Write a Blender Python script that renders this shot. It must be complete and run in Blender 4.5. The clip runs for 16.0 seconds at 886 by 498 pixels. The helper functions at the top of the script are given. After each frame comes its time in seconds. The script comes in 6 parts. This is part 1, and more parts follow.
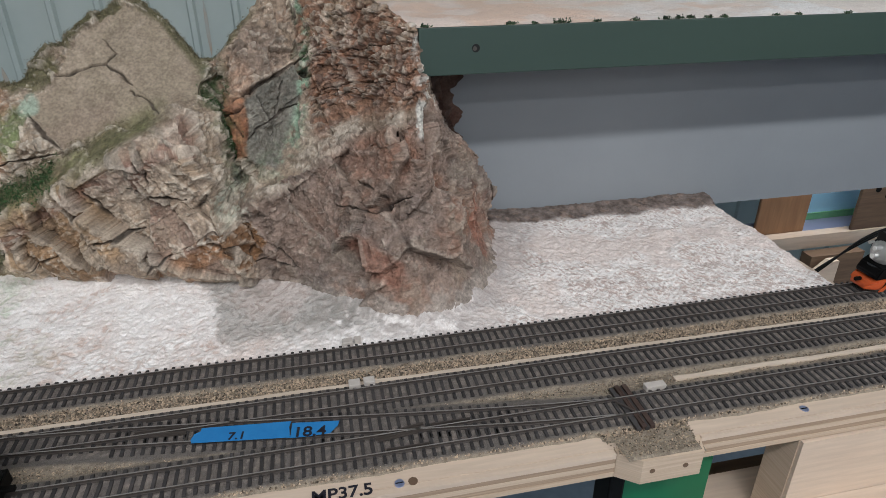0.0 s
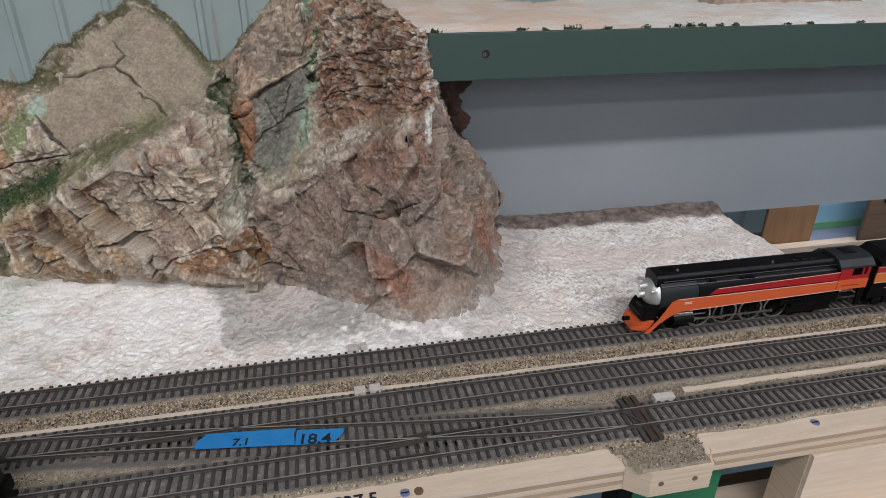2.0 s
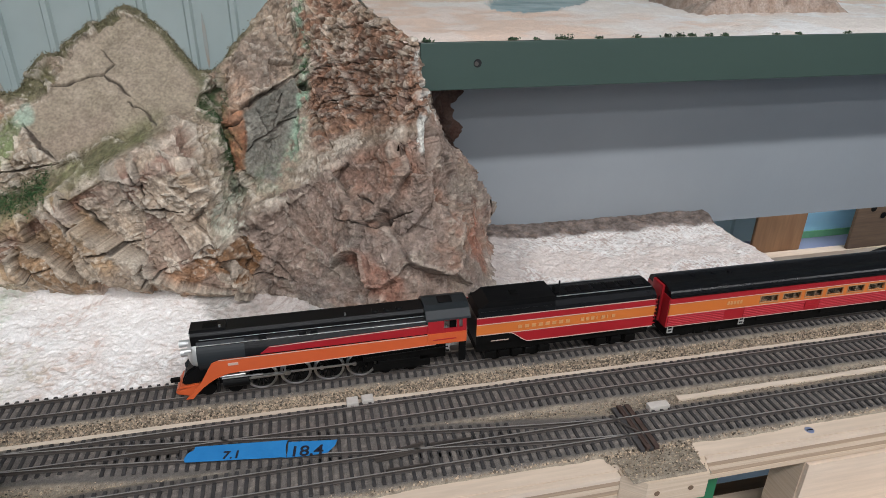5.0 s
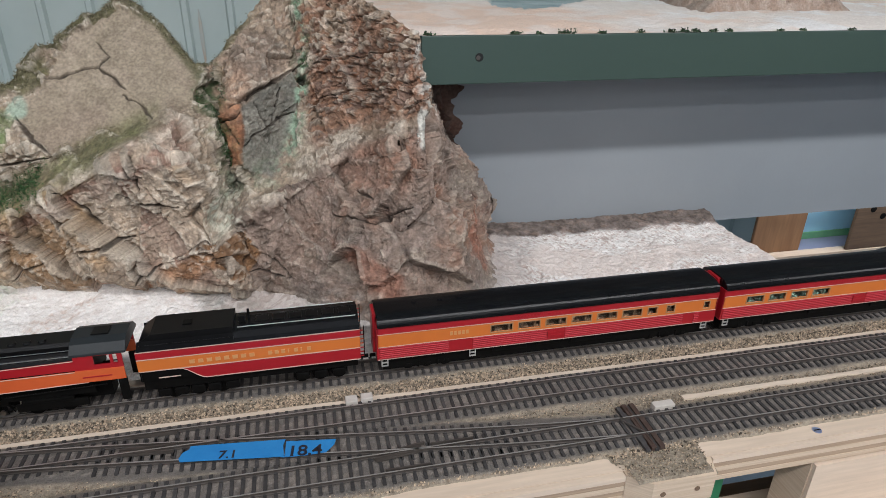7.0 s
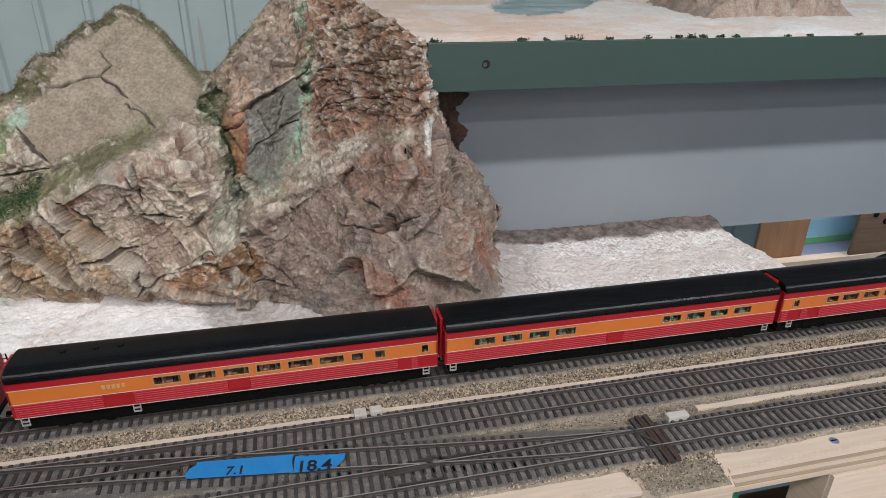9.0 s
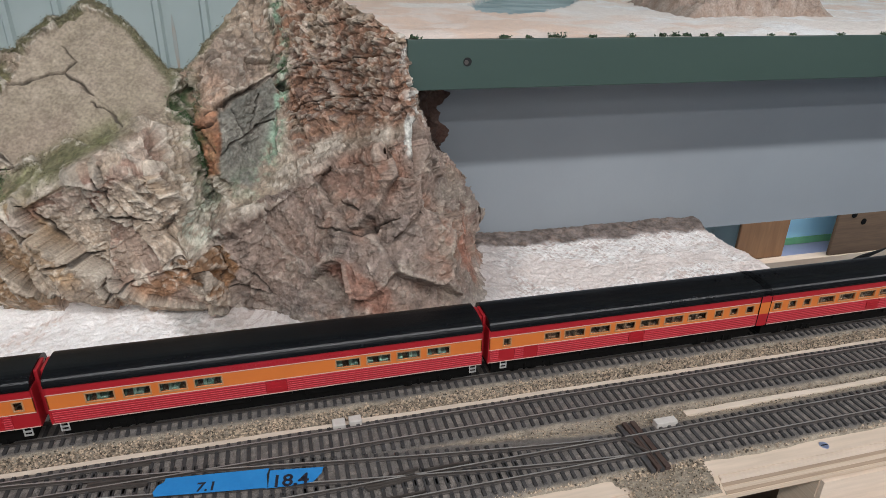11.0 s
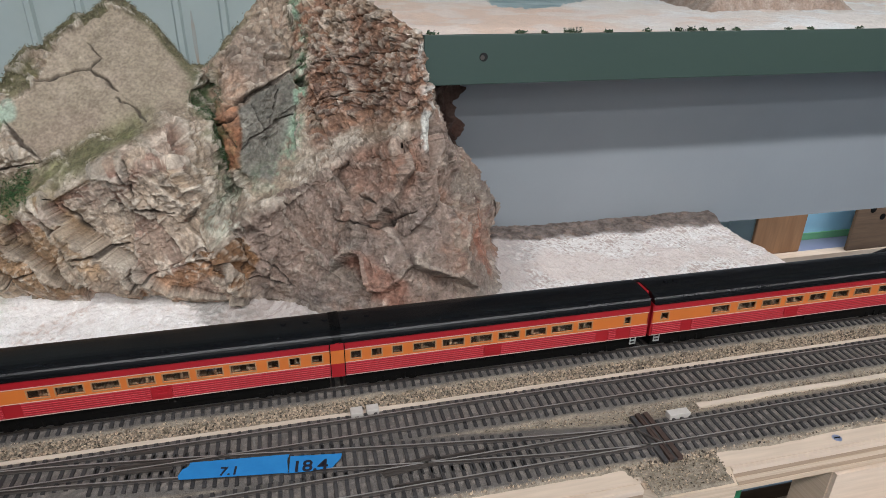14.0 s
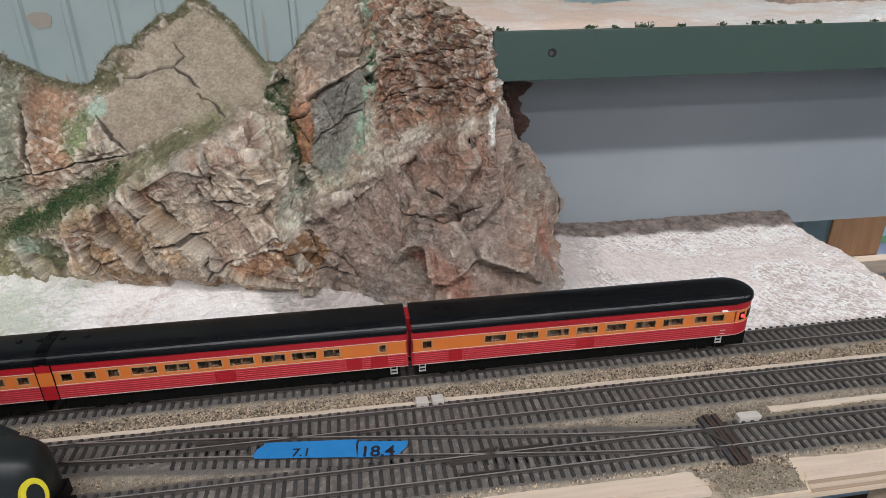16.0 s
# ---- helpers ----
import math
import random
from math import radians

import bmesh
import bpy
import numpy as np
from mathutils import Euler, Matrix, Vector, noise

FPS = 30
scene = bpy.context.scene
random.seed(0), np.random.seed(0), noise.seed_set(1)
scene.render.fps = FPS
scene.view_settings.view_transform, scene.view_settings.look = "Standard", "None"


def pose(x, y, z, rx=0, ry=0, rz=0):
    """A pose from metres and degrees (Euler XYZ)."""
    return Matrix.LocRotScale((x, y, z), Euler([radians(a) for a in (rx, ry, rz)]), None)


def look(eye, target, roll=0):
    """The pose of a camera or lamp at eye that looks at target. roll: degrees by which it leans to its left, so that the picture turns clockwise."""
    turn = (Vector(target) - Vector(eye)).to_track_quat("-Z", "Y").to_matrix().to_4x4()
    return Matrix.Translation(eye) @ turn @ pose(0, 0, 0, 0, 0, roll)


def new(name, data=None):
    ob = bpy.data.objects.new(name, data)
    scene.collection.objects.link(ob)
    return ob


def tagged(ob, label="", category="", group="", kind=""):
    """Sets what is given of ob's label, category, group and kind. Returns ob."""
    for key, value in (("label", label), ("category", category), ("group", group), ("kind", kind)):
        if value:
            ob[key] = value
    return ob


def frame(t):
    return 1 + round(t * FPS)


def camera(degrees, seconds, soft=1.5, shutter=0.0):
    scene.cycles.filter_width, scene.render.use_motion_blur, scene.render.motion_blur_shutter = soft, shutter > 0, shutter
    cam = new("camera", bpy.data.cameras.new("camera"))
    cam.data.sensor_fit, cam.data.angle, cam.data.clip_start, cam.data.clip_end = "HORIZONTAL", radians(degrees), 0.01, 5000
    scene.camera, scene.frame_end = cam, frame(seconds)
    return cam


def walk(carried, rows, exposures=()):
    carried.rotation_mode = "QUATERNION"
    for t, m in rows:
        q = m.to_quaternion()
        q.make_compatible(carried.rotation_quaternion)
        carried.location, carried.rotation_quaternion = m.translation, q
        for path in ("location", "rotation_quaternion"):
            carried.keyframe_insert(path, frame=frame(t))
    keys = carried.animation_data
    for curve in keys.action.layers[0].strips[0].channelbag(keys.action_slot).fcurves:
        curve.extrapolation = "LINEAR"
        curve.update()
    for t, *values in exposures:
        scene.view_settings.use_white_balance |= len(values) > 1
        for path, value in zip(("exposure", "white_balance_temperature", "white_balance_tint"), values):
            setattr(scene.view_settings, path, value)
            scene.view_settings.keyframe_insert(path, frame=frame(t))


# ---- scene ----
cam = camera(70.4, 16.0, soft=0.8)
PATH = [
    (0, (-0.053, -0.405, 0.298), (0.319, 1.34, -0.606), -0.3),
    (0.5, (-0.055, -0.404, 0.301), (0.32, 1.35, -0.585), 0.3),
    (1, (-0.057, -0.405, 0.299), (0.32, 1.348, -0.586), 0.2),
    (1.5, (-0.055, -0.403, 0.298), (0.305, 1.342, -0.61), -0.0),
    (2, (-0.056, -0.4, 0.298), (0.309, 1.353, -0.594), 0.3),
    (2.5, (-0.057, -0.401, 0.298), (0.316, 1.354, -0.587), 0.5),
    (3, (-0.054, -0.399, 0.296), (0.331, 1.355, -0.585), 0.4),
    (3.5, (-0.055, -0.396, 0.295), (0.34, 1.355, -0.588), 0.5),
    (4, (-0.056, -0.399, 0.296), (0.342, 1.356, -0.576), 0.5),
    (6.5, (-0.059, -0.393, 0.291), (0.34, 1.369, -0.566), 0.7),
    (7, (-0.06, -0.391, 0.288), (0.351, 1.369, -0.568), 0.9),
    (7.5, (-0.063, -0.389, 0.288), (0.345, 1.372, -0.568), 0.9),
    (8, (-0.064, -0.386, 0.287), (0.349, 1.379, -0.559), 0.6),
    (8.5, (-0.064, -0.385, 0.289), (0.353, 1.384, -0.547), 0.6),
    (9, (-0.067, -0.382, 0.287), (0.355, 1.385, -0.551), 0.7),
    (9.5, (-0.068, -0.376, 0.286), (0.367, 1.387, -0.55), 0.8),
    (10, (-0.065, -0.368, 0.284), (0.391, 1.39, -0.552), 1.1),
    (10.2, (-0.063, -0.367, 0.281), (0.411, 1.389, -0.55), 1.0),
    (12.5, (-0.066, -0.371, 0.281), (0.418, 1.381, -0.554), 1.3),
    (13, (-0.066, -0.369, 0.283), (0.406, 1.378, -0.569), 1.1),
    (13.5, (-0.065, -0.371, 0.285), (0.391, 1.38, -0.567), 0.9),
    (14, (-0.067, -0.375, 0.283), (0.369, 1.384, -0.564), 0.8),
    (14.5, (-0.069, -0.376, 0.283), (0.347, 1.391, -0.556), 0.8),
    (15, (-0.071, -0.376, 0.282), (0.303, 1.397, -0.564), 0.4),
    (15.5, (-0.072, -0.378, 0.284), (0.264, 1.4, -0.569), 0.1),
    (16, (-0.077, -0.379, 0.284), (0.189, 1.408, -0.574), -0.4),
]
walk(cam, [(t, look(eye, target, roll)) for t, eye, target, roll in PATH],
     exposures=[(0.0, -0.45), (1.5, -0.45), (2.5, -0.32), (4.0, -0.2), (9.0, -0.12), (16.0, -0.12)])

# ---- light: ceiling tubes of a workshop and one added fill lamp ----
world = bpy.data.worlds.new("world")
scene.world = world
world.use_nodes = True
world.node_tree.nodes["Background"].inputs[0].default_value = (0.8, 0.9, 1.0, 1)
world.node_tree.nodes["Background"].inputs[1].default_value = 0.05


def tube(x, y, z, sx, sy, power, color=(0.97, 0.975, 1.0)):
    lamp = bpy.data.lights.new("ceiling_or_fill_tube", "AREA")
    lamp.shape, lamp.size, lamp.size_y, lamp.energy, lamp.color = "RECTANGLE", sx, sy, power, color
    ob = new("ceiling_or_fill_tube", lamp)
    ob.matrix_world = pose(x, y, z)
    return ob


for row, power in ((-1.05, 36), (-2.15, 27), (-3.25, 33), (-4.35, 40)):
    tube(0.3, row, 1.38, 2.4, 0.12, power)
tube(-2.4, -1.05, 1.38, 2.4, 0.12, 28)
tube(3.0, -1.05, 1.38, 2.4, 0.12, 28)
tube(0.95, 0.36, 0.19, 0.6, 0.03, 2.6)   # unseen lamp added to brighten the backdrop and shelf behind the panel

# ---- materials ----


def material(name, color, rough=0.6, metal=0.0, color2=None, scale=40.0, mix=0.5, bump=0.0, bump_scale=200.0,
             vertex=False, stretch=(1, 1, 1), island=0.0, spec=0.5, coat=0.0, emit=0.0, fine=0.0, rand=0.0):
    m = bpy.data.materials.new(name)
    m.use_nodes = True
    nt = m.node_tree
    n, l = nt.nodes, nt.links
    b = n["Principled BSDF"]
    b.inputs["Roughness"].default_value = rough
    b.inputs["Metallic"].default_value = metal
    b.inputs["Specular IOR Level"].default_value = spec
    b.inputs["Coat Weight"].default_value = coat
    tc = n.new("ShaderNodeTexCoord")
    mp = n.new("ShaderNodeMapping")
    mp.inputs["Scale"].default_value = stretch
    l.new(tc.outputs["Object"], mp.inputs["Vector"])
    if vertex:
        at = n.new("ShaderNodeAttribute")
        at.attribute_name = "paint"
        base = at.outputs["Color"]
    else:
        rgb = n.new("ShaderNodeRGB")
        rgb.outputs[0].default_value = (*color, 1)
        base = rgb.outputs[0]
    if color2:
        t1 = n.new("ShaderNodeTexNoise")
        t1.inputs["Scale"].default_value = scale
        t1.inputs["Detail"].default_value = 6
        t1.inputs["Roughness"].default_value = 0.65
        l.new(mp.outputs[0], t1.inputs["Vector"])
        ramp = n.new("ShaderNodeMapRange")
        ramp.inputs[1].default_value, ramp.inputs[2].default_value = 0.35, 0.65
        ramp.inputs[3].default_value, ramp.inputs[4].default_value = 0.0, mix
        l.new(t1.outputs["Fac"], ramp.inputs[0])
        mx = n.new("ShaderNodeMix")
        mx.data_type = "RGBA"
        l.new(ramp.outputs[0], mx.inputs["Factor"])
        l.new(base, mx.inputs[6])
        mx.inputs[7].default_value = (*color2, 1)
        base = mx.outputs[2]
    if fine:
        t2 = n.new("ShaderNodeTexNoise")
        t2.inputs["Scale"].default_value = scale * 7
        t2.inputs["Detail"].default_value = 4
        l.new(mp.outputs[0], t2.inputs["Vector"])
        r2 = n.new("ShaderNodeMapRange")
        r2.inputs[1].default_value, r2.inputs[2].default_value = 0.3, 0.7
        r2.inputs[3].default_value, r2.inputs[4].default_value = 1 - fine, 1 + fine
        l.new(t2.outputs["Fac"], r2.inputs[0])
        hv = n.new("ShaderNodeHueSaturation")
        l.new(r2.outputs[0], hv.inputs["Value"])
        l.new(base, hv.inputs["Color"])
        base = hv.outputs[0]
    if island or rand:
        src = n.new("ShaderNodeNewGeometry").outputs["Random Per Island"] if island else n.new("ShaderNodeObjectInfo").outputs["Random"]
        amount = island or rand
        r3 = n.new("ShaderNodeMapRange")
        r3.inputs[3].default_value, r3.inputs[4].default_value = 1 - amount, 1 + amount
        l.new(src, r3.inputs[0])
        hv = n.new("ShaderNodeHueSaturation")
        l.new(r3.outputs[0], hv.inputs["Value"])
        l.new(base, hv.inputs["Color"])
        base = hv.outputs[0]
    l.new(base, b.inputs["Base Color"])
    if bump:
        t3 = n.new("ShaderNodeTexNoise")
        t3.inputs["Scale"].default_value = bump_scale
        t3.inputs["Detail"].default_value = 5
        l.new(mp.outputs[0], t3.inputs["Vector"])
        bp = n.new("ShaderNodeBump")
        bp.inputs["Strength"].default_value = 1.0
        bp.inputs["Distance"].default_value = bump
        height = t3.outputs["Fac"]
        l.new(height, bp.inputs["Height"])
        l.new(bp.outputs[0], b.inputs["Normal"])
    if emit:
        l.new(base, b.inputs["Emission Color"])
        b.inputs["Emission Strength"].default_value = emit
    return m


M = {
    "rock": material("painted_rock_plaster", (0.4, 0.3, 0.25), 0.85, vertex=True, color2=(0.5, 0.4, 0.33), scale=60, mix=0.14, fine=0.22, bump=0.0011, bump_scale=420, spec=0.2),
    "plaster": material("white_plaster", (0.8, 0.75, 0.72), 0.8, vertex=True, color2=(0.6, 0.5, 0.46), scale=110, mix=0.3, fine=0.1, bump=0.0016, bump_scale=300, spec=0.25),
    "green_paint": material("dark_green_paint", (0.035, 0.062, 0.05), 0.45, color2=(0.045, 0.075, 0.06), scale=8, mix=0.7, bump=0.0001, bump_scale=250, stretch=(0.3, 1, 1)),
    "grey_panel": material("grey_painted_panel", (0.262, 0.285, 0.305), 0.55, color2=(0.235, 0.256, 0.276), scale=5, mix=0.8, bump=0.0001, bump_scale=300),
    "metal_wall": material("grey_green_painted_sheet_metal", (0.38, 0.45, 0.43), 0.45, color2=(0.45, 0.5, 0.47), scale=3, mix=0.7, spec=0.4, fine=0.03),
    "rust": material("rust_stain", (0.42, 0.34, 0.26), 0.8, color2=(0.36, 0.42, 0.41), scale=25, mix=0.9),
    "plywood": material("raw_plywood_face", (0.62, 0.5, 0.395), 0.65, color2=(0.49, 0.375, 0.285), scale=14, mix=0.6, stretch=(0.25, 3, 3), fine=0.08, bump=0.00015, bump_scale=300),
    "ply_edge": material("plywood_edge_plies", (0.56, 0.44, 0.33), 0.75, color2=(0.46, 0.34, 0.24), scale=60, mix=0.75, stretch=(0.06, 0.06, 4.0), fine=0.1, bump=0.0003, bump_scale=200),
    "ply_dark": material("dark_ply_layer", (0.4, 0.29, 0.2), 0.8, color2=(0.27, 0.19, 0.13), scale=30, mix=0.8, stretch=(0.1, 1, 6), fine=0.15, bump=0.0003, bump_scale=200),
    "lumber": material("brown_lumber", (0.16, 0.1, 0.06), 0.7, color2=(0.09, 0.055, 0.035), scale=18, mix=0.7, stretch=(0.3, 3, 3), fine=0.1),
    "stud": material("red_brown_lumber", (0.3, 0.16, 0.08), 0.65, color2=(0.2, 0.1, 0.05), scale=16, mix=0.7, stretch=(2, 2, 0.25), fine=0.1),
    "roadbed": material("painted_cork_roadbed", (0.09, 0.08, 0.075), 0.9, color2=(0.14, 0.12, 0.1), scale=90, mix=0.7, fine=0.2, bump=0.0006, bump_scale=500),
    "ballast": material("ballast_bed", (0.19, 0.15, 0.11), 0.9, color2=(0.1, 0.08, 0.06), scale=260, mix=0.8, fine=0.3, bump=0.001, bump_scale=700),
    "stone": material("ballast_stone", (0.33, 0.255, 0.18), 0.85, color2=(0.16, 0.12, 0.09), scale=400, mix=0.6, island=0.85),
    "tie": material("weathered_plastic_tie", (0.031, 0.028, 0.028), 0.75, color2=(0.06, 0.054, 0.052), scale=160, mix=0.6, rand=0.3, bump=0.0002, bump_scale=900),
    "rail": material("tarnished_nickel_rail", (0.06, 0.05, 0.044), 0.5, metal=0.3, color2=(0.1, 0.085, 0.075), scale=70, mix=0.6),
    "rail_head": material("polished_rail_head", (0.34, 0.32, 0.3), 0.35, metal=0.35, color2=(0.2, 0.185, 0.17), scale=90, mix=0.7),
    "strip": material("bare_wood_strip", (0.63, 0.53, 0.43), 0.75, color2=(0.5, 0.4, 0.31), scale=40, mix=0.6, stretch=(0.15, 1, 1), fine=0.1),
    "floor": material("blue_grey_concrete", (0.2, 0.26, 0.33), 0.6, color2=(0.15, 0.2, 0.26), scale=6, mix=0.8, fine=0.08),
    "white_wall": material("white_wall_paint", (0.6, 0.61, 0.62), 0.7, color2=(0.55, 0.56, 0.57), scale=4, mix=0.6),
    "backdrop": material("sky_blue_backdrop", (0.3, 0.58, 0.78), 0.7, color2=(0.42, 0.68, 0.8), scale=9, mix=0.7),
    "blue_shelf": material("blue_grey_shelf", (0.2, 0.23, 0.36), 0.5, color2=(0.26, 0.28, 0.38), scale=12, mix=0.6),
    "green_plastic": material("green_plastic", (0.0, 0.13, 0.05), 0.5, color2=(0.0, 0.1, 0.04), scale=20, mix=0.6),
}


def part(name, bm, mat, parent=None, label="", smooth=False):
    """Link a bmesh as one mesh object, under a thing or a part."""
    me = bpy.data.meshes.new(name)
    bm.to_mesh(me)
    bm.free()
    me.materials.append(mat if not isinstance(mat, str) else M[mat])
    if smooth:
        me.shade_smooth()
    ob = new(name, me)
    if parent:
        ob.parent = parent
    if label:
        tagged(ob, label)
    return ob


def thing(name, label, category, m=None, group="", kind=""):
    ob = new(name)
    ob.empty_display_size = 0.01
    if m:
        ob.matrix_world = m
    return tagged(ob, label, category, group, kind)


def box(bm, x0, x1, y0, y1, z0, z1, bevel=0.0, turn=None):
    made = bmesh.ops.create_cube(bm, size=1.0)["verts"]
    m = Matrix.Translation(((x0 + x1) / 2, (y0 + y1) / 2, (z0 + z1) / 2)) @ (turn or Matrix.Identity(4)) @ Matrix.Diagonal((abs(x1 - x0), abs(y1 - y0), abs(z1 - z0), 1))
    bmesh.ops.transform(bm, matrix=m, verts=made)
    if bevel:
        edges = list({e for v in made for e in v.link_edges})
        bmesh.ops.bevel(bm, geom=edges, offset=bevel, segments=2, affect="EDGES", profile=0.6)
    return bm


def boxed(name, mat, dims, parent=None, label="", bevel=0.0, smooth=False):
    return part(name, box(bmesh.new(), *dims, bevel=bevel), mat, parent, label, smooth)


def cyl(bm, p, q, r0, r1=None, n=16, caps=True):
    p, q = Vector(p), Vector(q)
    made = bmesh.ops.create_cone(bm, cap_ends=caps, segments=n, radius1=r0, radius2=r0 if r1 is None else r1, depth=(q - p).length)["verts"]
    bmesh.ops.transform(bm, matrix=Matrix.Translation((p + q) / 2) @ (q - p).to_track_quat("Z", "Y").to_matrix().to_4x4(), verts=made)
    return bm


def extrude(bm, outline, axis, a, b):
    """A prism: outline of 2D points, swept along axis (0 x, 1 y, 2 z) from a to b."""
    def at(u, v, w):
        return ((w, u, v), (u, w, v), (u, v, w))[axis]
    low = [bm.verts.new(at(u, v, a)) for u, v in outline]
    high = [bm.verts.new(at(u, v, b)) for u, v in outline]
    n = len(outline)
    bm.faces.new(low)
    bm.faces.new(high[::-1])
    for i in range(n):
        bm.faces.new((low[i], high[i], high[(i + 1) % n], low[(i + 1) % n]))
    bmesh.ops.recalc_face_normals(bm, faces=bm.faces)
    return bm


# noise on whole arrays of points


def hashed(ix, iy, iz, seed):
    h = (ix.astype(np.int64) * 374761393 + iy.astype(np.int64) * 668265263 + iz.astype(np.int64) * 2147483647 + seed * 974634777) & 0xFFFFFFFF
    h = ((h ^ (h >> 13)) * 1274126177) & 0xFFFFFFFF
    h = ((h ^ (h >> 16)) * 2246822519) & 0xFFFFFFFF
    return ((h ^ (h >> 15)) & 0xFFFFFF) / float(0xFFFFFF)


def smooth_noise(p, seed=0):
    i = np.floor(p)
    f = p - i
    f = f * f * (3 - 2 * f)
    total = 0.0
    for dx in (0, 1):
        for dy in (0, 1):
            for dz in (0, 1):
                w = (f[:, 0] if dx else 1 - f[:, 0]) * (f[:, 1] if dy else 1 - f[:, 1]) * (f[:, 2] if dz else 1 - f[:, 2])
                total = total + w * hashed(i[:, 0] + dx, i[:, 1] + dy, i[:, 2] + dz, seed)
    return total * 2 - 1


def fbm(p, octaves=4, seed=0, ridged=False):
    total, gain = 0.0, 0.5
    for k in range(octaves):
        v = smooth_noise(p * 2.03 ** k, seed + k)
        total = total + gain * ((1 - 2 * np.abs(v)) if ridged else v)
        gain *= 0.5
    return total


def cells(p, seed=0):
    """Worley cells: nearest and second distance, and three random numbers and the offset of the nearest cell."""
    i = np.floor(p)
    best = np.full(len(p), 9.0)
    second = np.full(len(p), 9.0)
    ident = np.zeros((len(p), 3))
    away = np.zeros((len(p), 3))
    for dx in (-1, 0, 1):
        for dy in (-1, 0, 1):
            for dz in (-1, 0, 1):
                c = i + (dx, dy, dz)
                j = np.stack([hashed(c[:, 0], c[:, 1], c[:, 2], seed + k) for k in range(3)], 1)
                d3 = p - (c + j)
                d = np.sqrt((d3 ** 2).sum(1))
                near = d < best
                second = np.where(near, best, np.minimum(second, d))
                best = np.where(near, d, best)
                ident[near] = j[near]
                away[near] = d3[near]
    return best, second, ident, away


def step(a, b, x):
    t = np.clip((x - a) / (b - a), 0, 1)
    return t * t * (3 - 2 * t)


def sheet(name, grid, mat, paint=None, parent=None):
    """A mesh from an array of rows x columns x 3."""
    r, c, _ = grid.shape
    idx = np.arange(r * c).reshape(r, c)
    quads = np.stack([idx[:-1, :-1], idx[:-1, 1:], idx[1:, 1:], idx[1:, :-1]], -1).reshape(-1, 4)
    me = bpy.data.meshes.new(name)
    me.vertices.add(r * c)
    me.vertices.foreach_set("co", grid.reshape(-1).astype(np.float32))
    me.loops.add(quads.size)
    me.loops.foreach_set("vertex_index", quads.reshape(-1).astype(np.int32))
    me.polygons.add(len(quads))
    me.polygons.foreach_set("loop_start", np.arange(0, quads.size, 4, dtype=np.int32))
    me.update(calc_edges=True)
    me.validate()
    if paint is not None:
        at = me.color_attributes.new("paint", "FLOAT_COLOR", "POINT")
        rgba = np.concatenate([paint.reshape(-1, 3), np.ones((r * c, 1))], 1)
        at.data.foreach_set("color", rgba.reshape(-1).astype(np.float32))
    me.materials.append(M[mat])
    me.shade_smooth()
    ob = new(name, me)
    if parent:
        ob.parent = parent
    return ob


# ---- the room ----


def room():
    boxed("floor", "floor", (-5, 5, -5, 0.82, -1.15, -1.05))
    tagged(bpy.data.objects["floor"], "blue-grey painted concrete workshop floor", "floor", kind="structure")
    for name, dims in (("wall_south", (-5, 5, -5.1, -5, -1.05, 1.5)), ("wall_west", (-5.1, -5, -5, 0.9, -1.05, 1.5)), ("wall_east", (5, 5.1, -5, 0.9, -1.05, 1.5))):
        tagged(boxed(name, "white_wall", dims), "plain white painted workshop wall", "wall", kind="structure")
    tagged(boxed("ceiling", "white_wall", (-5, 5, -5, 0.9, 1.5, 1.6)), "plain white workshop ceiling", "ceiling", kind="structure")
    # ribbed sheet-metal wall behind the layout
    bm = bmesh.new()
    pitch, outline = 0.0725, []
    for i in range(-62, 62):
        x = -0.16 + i * pitch
        outline += [(x - 0.0075, 0.8), (x - 0.004, 0.793), (x + 0.004, 0.793), (x + 0.0075, 0.8)]
    outline += [(5, 0.8), (5, 0.9), (-5, 0.9), (-5, 0.8)]
    extrude(bm, outline, 2, -1.05, 1.5)
    wall = part("wall_north", bm, "metal_wall")
    tagged(wall, "ribbed pale grey-green sheet metal wall with rust marks", "wall", kind="structure")


def stain(x0, x1, z0, z1, seed):
    rnd = random.Random(seed)
    bm = bmesh.new()
    n = 14
    ring = []
    for i in range(n):
        a = 2 * math.pi * i / n
        r = 0.8 + 0.2 * rnd.random()
        ring.append(((x0 + x1) / 2 + r * math.cos(a) * (x1 - x0) / 2, (z0 + z1) / 2 + r * math.sin(a) * (z1 - z0) / 2))
    extrude(bm, ring, 1, 0.7985, 0.81)
    return tagged(part("rust_patch", bm, "rust", bpy.data.objects["wall_north"]), "faint brown rust patch")


room()

# ---- benchwork under the tracks ----
TOP = -0.0065


